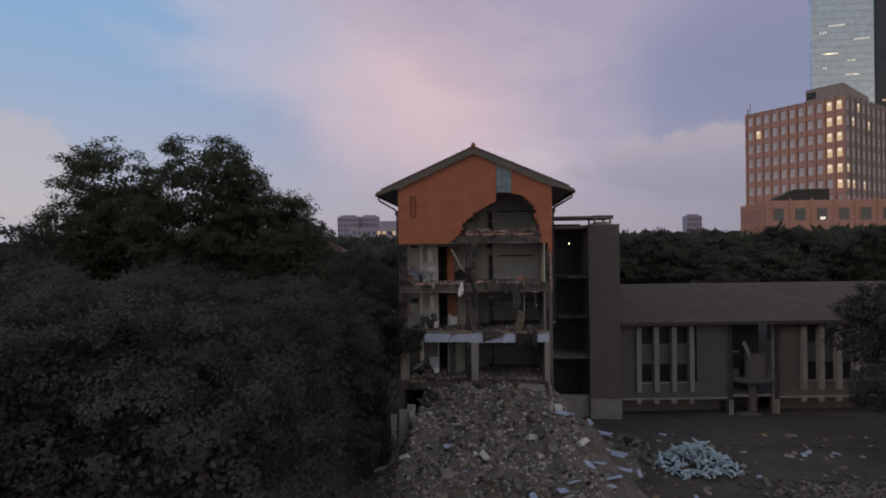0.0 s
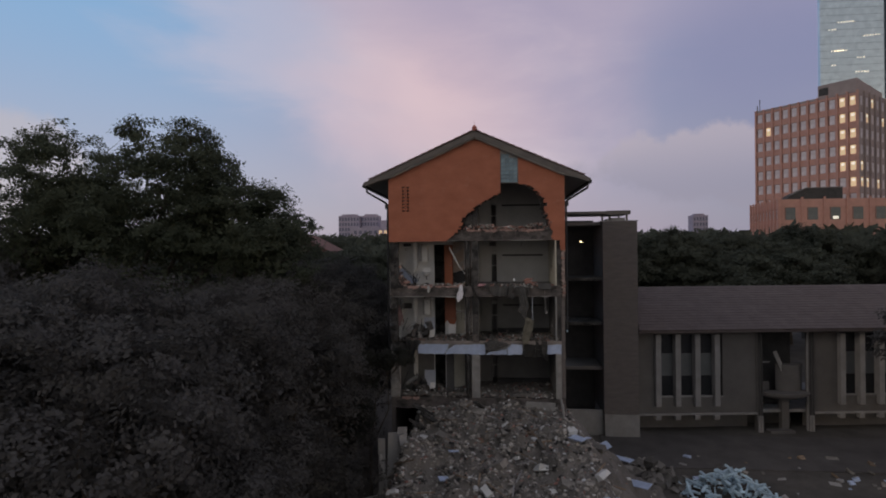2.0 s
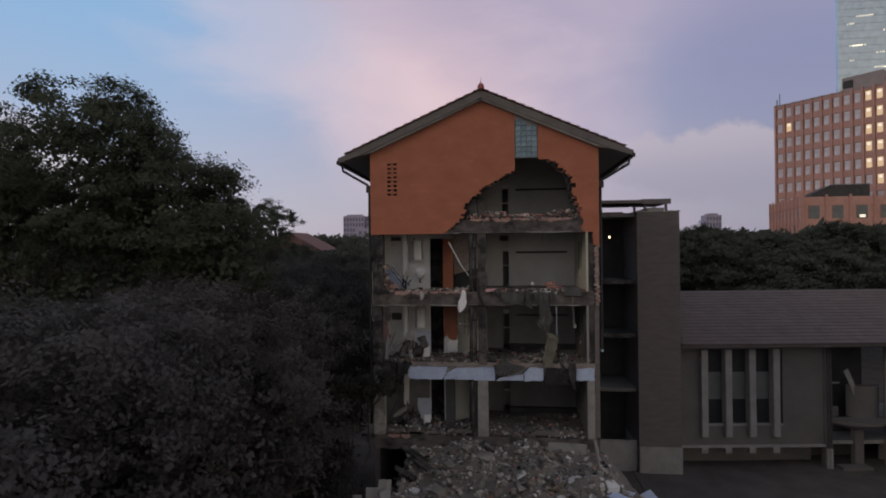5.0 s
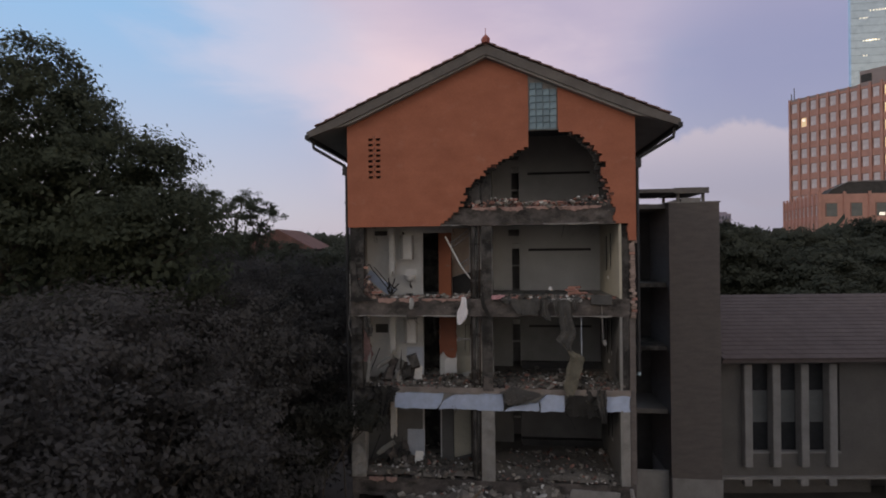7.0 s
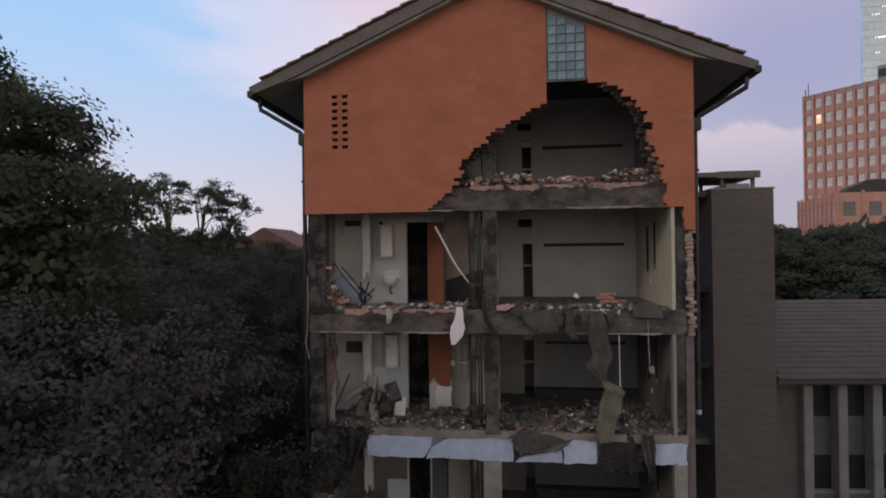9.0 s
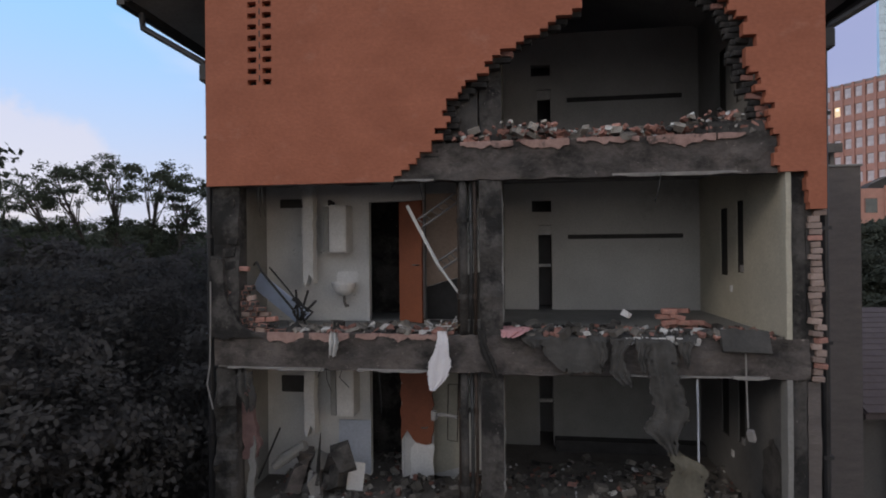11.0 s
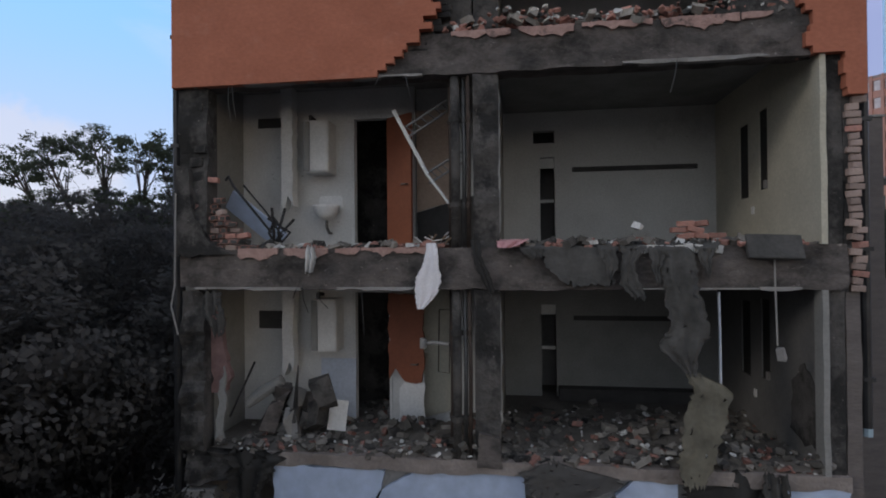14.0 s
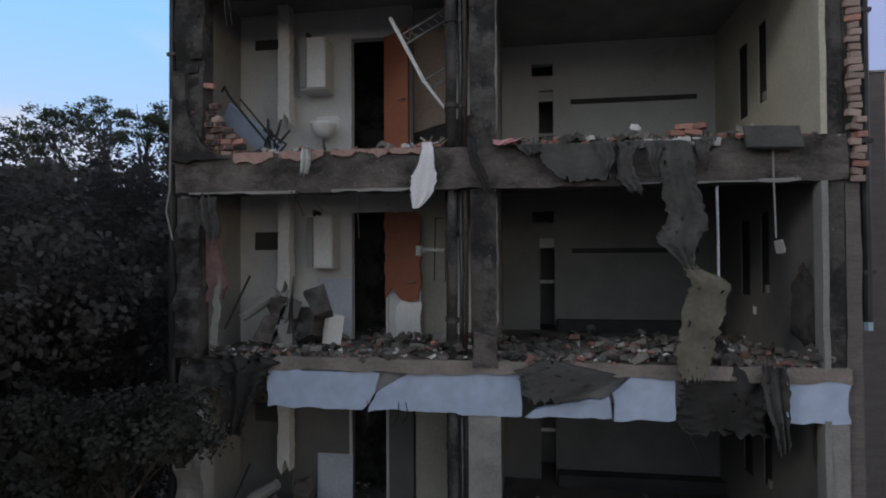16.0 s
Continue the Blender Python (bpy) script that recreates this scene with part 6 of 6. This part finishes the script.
# ---- buildings beyond ----


def facade(parent, a, b, z0, z1, cols, rows, win_w, win_h, lit, seed, wall_mat, ribs=True, deep=0.5, glass=None):
    """A wall from a to b (plan points, outside on the right hand when walking) with windows and ribs."""
    a, b = Vector((*a, 0)), Vector((*b, 0))
    d = (b - a).normalized()
    nrm = Vector((d.y, -d.x, 0))
    ln = (b - a).length
    m = Matrix.Translation(a) @ Matrix((d, -nrm, Vector((0, 0, 1)))).transposed().to_4x4()
    step, rise = ln / cols, (z1 - z0) / rows
    wall = part("wall", boxes((0, ln, 0, 0.8, z0, z1)), wall_mat, parent)
    wall.matrix_basis = m
    meshes = {}
    for key in ("plain", "lit"):
        # flat dark strips left of and above each pane paint the reveal's shadow
        bm = boxes((-win_w / 2, win_w / 2, -0.03, 0.0, -win_h / 2, win_h / 2), (-win_w / 2 - 0.32, -win_w / 2, -0.03, 0.0, -win_h / 2, win_h / 2), (-win_w / 2 - 0.32, win_w / 2, -0.03, 0.0, win_h / 2, win_h / 2 + 0.18))
        if key == "lit":
            w = win_w * 0.28
            box(bm, -w, w, -0.05, -0.031, win_h * (0.12 if glass is None else -0.45), win_h * (0.36 if glass is None else -0.22))
        me = bpy.data.meshes.new("window")
        bm.to_mesh(me)
        bm.free()
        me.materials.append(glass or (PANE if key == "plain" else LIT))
        me.materials.append(REVEAL)
        me.materials.append(LITCOOL)
        me.polygons.foreach_set("material_index", [min(2, (q // 6 + 1) // 2) if q < 18 else 2 for q in range(len(me.polygons))])
        meshes[key] = me
    for i in range(cols):
        for j in range(rows):
            w = new("window", meshes["lit" if (i, j) in lit else "plain"])
            w.parent = parent
            w.matrix_basis = m @ pose((i + 0.5) * step, -0.03, z0 + (j + 0.52) * rise)
    if ribs:
        bm = boxes((-0.25, 0.25, -deep, 0, z0, z1 + 0.6))
        first = part("rib", bm, wall_mat, parent)
        first.matrix_basis = m
        for i in range(1, cols + 1):
            r = new("rib", first.data)
            r.parent = parent
            r.matrix_basis = m @ pose(i * step, 0, 0)
    return m


office = empty("office_block", "pink precast office block with a few lit windows", "building")
A, B = (90.2, 160.5), (107.6, 137.6)
C = (B[0] + 30 * 0.8, B[1] + 30 * 0.6)
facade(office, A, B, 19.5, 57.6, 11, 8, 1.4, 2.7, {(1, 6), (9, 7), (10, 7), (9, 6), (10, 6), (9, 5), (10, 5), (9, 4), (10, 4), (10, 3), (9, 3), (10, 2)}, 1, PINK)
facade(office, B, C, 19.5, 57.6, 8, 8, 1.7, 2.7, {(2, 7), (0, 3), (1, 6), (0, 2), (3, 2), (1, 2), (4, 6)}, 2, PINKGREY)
D = (A[0] + 24, A[1] + 18)
bm = bmesh.new()
lo = [bm.verts.new((*p, 57.5)) for p in (A, B, C, D)]
hi = [bm.verts.new((*p, 58.2)) for p in (A, B, C, D)]
bm.faces.new(lo[::-1])
bm.faces.new(hi)
for i in range(4):
    bm.faces.new((lo[i], lo[(i + 1) % 4], hi[(i + 1) % 4], hi[i]))
part("roof", bm, PINKGREY, office)
bm = bmesh.new()
P = [(101.7, 146.4), (107.9, 138.6), (C[0] - 4, C[1] + 1.5), (114, 161)]
lo = [bm.verts.new((*p, 58.2)) for p in P]
hi = [bm.verts.new((*p, 62.0)) for p in P]
bm.faces.new(hi)
for i in range(4):
    bm.faces.new((lo[i], lo[(i + 1) % 4], hi[(i + 1) % 4], hi[i]))
bmesh.ops.recalc_face_normals(bm, faces=bm.faces[:])
part("penthouse", bm, PINKGREY, office)
part("louvre", boxes((0.3, 2.8, -0.12, 0.0, 58.8, 61.0)), DARK, office).matrix_basis = pose(101.7, 146.4, 0, 0, 0, math.degrees(math.atan2(138.6 - 146.4, 107.9 - 101.7)))
part("mast", rod([(91.1, 159.8, 58.2), (91.1, 159.8, 61.8)], 0.12, 6), STEEL, office)
part("mast_arm", rod([(90.6, 160.4, 58.2), (90.6, 160.4, 60.0)], 0.16, 6), STEEL, office)
podium = empty("office_podium", "pink podium wing with large square windows", "building")
PA, PB, PC = (92.9, 181.0), (82.8, 132.3), (150.0, 133.5)
PA = (PB[0] + (PA[0] - PB[0]) * 0.6, PB[1] + (PA[1] - PB[1]) * 0.6)
facade(podium, PA, PB, 0.1, 26.2, 9, 3, 1.3, 2.6, set(), 3, PINK)
facade(podium, PB, PC, 0.1, 26.2, 11, 3, 2.6, 3.4, {(2, 2), (4, 1), (7, 2)}, 4, PINK, True, 0.4, PODIUMGLASS)
bm = bmesh.new()
lo = [bm.verts.new((*p, 26.0)) for p in (PA, PB, PC, (160, 178))]
bm.faces.new(lo)
part("roof", bm, PINKGREY, podium)
canopy = empty("roof_canopy", "black terrace canopy with a pale rim on the podium roof", "canopy", (0, 0, 26.2))
bm = bmesh.new()
prof = [(85.0, 0.0), (100.1, 0.0), (100.1, 3.2), (90.3, 3.1), (86.0, 1.1)]
f1 = [bm.verts.new((x, 132.7, z)) for x, z in prof]
f2 = [bm.verts.new((x, 136.0, z)) for x, z in prof]
bm.faces.new(f1)
bm.faces.new(f2[::-1])
for i in range(5):
    bm.faces.new((f1[(i + 1) % 5], f1[i], f2[i], f2[(i + 1) % 5]))
part("canopy", bm, DARK, canopy)
part("rim", rod([(86.0, 132.6, 1.25), (90.3, 132.6, 3.25), (100.1, 132.6, 3.35)], 0.12, 6), TRIM, canopy)

glass_tower = empty("glass_tower", "mirror-glass office tower with rows of lit ceilings", "tower")
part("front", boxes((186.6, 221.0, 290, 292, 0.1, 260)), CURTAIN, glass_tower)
# the side's shade comes from its near-black glass colour
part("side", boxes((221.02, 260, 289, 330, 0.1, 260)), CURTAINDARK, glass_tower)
bm = bmesh.new()
for z in range(10, 260, 4):
    box(bm, 186.6, 221.0, 289.9, 289.99, z, z + 0.12)
tagged(part("spandrel", bm, CURTAINLINE, glass_tower), kind="stuff")
rng = random.Random(31)
for k in range(16):
    z = 96 + 4 * rng.randrange(0, 26)
    x = rng.uniform(189, 213)
    for i in range(rng.randrange(2, 7)):
        if x + i * 1.5 < 219.5:
            part("lit_ceiling", boxes((x + i * 1.5, x + i * 1.5 + rng.uniform(0.5, 1.1), 289.85, 289.9, z + 1.6 + i * 0.1, z + 2.2 + i * 0.1)), LITCOOL, glass_tower)
for k in range(14):
    z, x = 90 + 4 * rng.randrange(0, 30), rng.uniform(222, 235)
    part("lit_ceiling", boxes((x, x + rng.uniform(0.6, 2.4), 288.9, 288.98, z, z + 0.8)), LIT, glass_tower)


def far_block(x0, x1, y, z1, cols, rows, label):
    t = empty("far_tower", label, "tower", (0, 0, 0), "far towers")
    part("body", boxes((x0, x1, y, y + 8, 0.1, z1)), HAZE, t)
    w, h = (x1 - x0) / cols, 3.2
    bm = boxes((-w * 0.3, w * 0.3, -0.1, 0, -1.0, 1.0))
    me = bpy.data.meshes.new("window")
    bm.to_mesh(me)
    bm.free()
    me.materials.append(HAZEWIN)
    for i in range(cols):
        for j in range(rows):
            o = new("window", me)
            o.parent, o.location = t, (x0 + (i + 0.5) * w, y, z1 - 2.2 - j * h)
    part("roof_plant", boxes((x0 + w, x1 - w, y + 1, y + 7, z1, z1 + 1.0)), HAZE, t)
    return t


far_block(-94.4, -81.3, 300, 34.6, 7, 6, "hazy grey apartment tower far beyond the trees")
far_block(-80.9, -69.7, 304, 34.8, 6, 6, "hazy grey apartment tower far beyond the trees")
far_block(120.4, 128.9, 300, 31.6, 5, 6, "hazy slim apartment tower far beyond the trees")
t = empty("low_block", "long pale low block with a few lit windows", "building")
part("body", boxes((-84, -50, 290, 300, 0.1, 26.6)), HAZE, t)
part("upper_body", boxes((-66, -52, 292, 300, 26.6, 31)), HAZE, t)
for i in range(10):
    part("window", boxes((-82 + i * 3.1, -80.2 + i * 3.1, 289.85, 290, 22.6, 24.8)), LIT if i in (5, 6, 8) else HAZEWIN, t)
t = empty("far_house", "small house with a brown pitched roof among the trees", "house")
part("wall", boxes((-26, -19.2, 36, 42, 0.1, 13.0)), ANNEX, t)
bm = bmesh.new()
prof = [(-26.6, 12.9), (-18.6, 12.9), (-22.6, 15.0)]
f1 = [bm.verts.new((x, 35.6, z)) for x, z in prof]
f2 = [bm.verts.new((x, 42.4, z)) for x, z in prof]
bm.faces.new(f1)
bm.faces.new(f2[::-1])
for i in range(3):
    bm.faces.new((f1[(i + 1) % 3], f1[i], f2[i], f2[(i + 1) % 3]))
part("roof", bm, REDROOF, t)
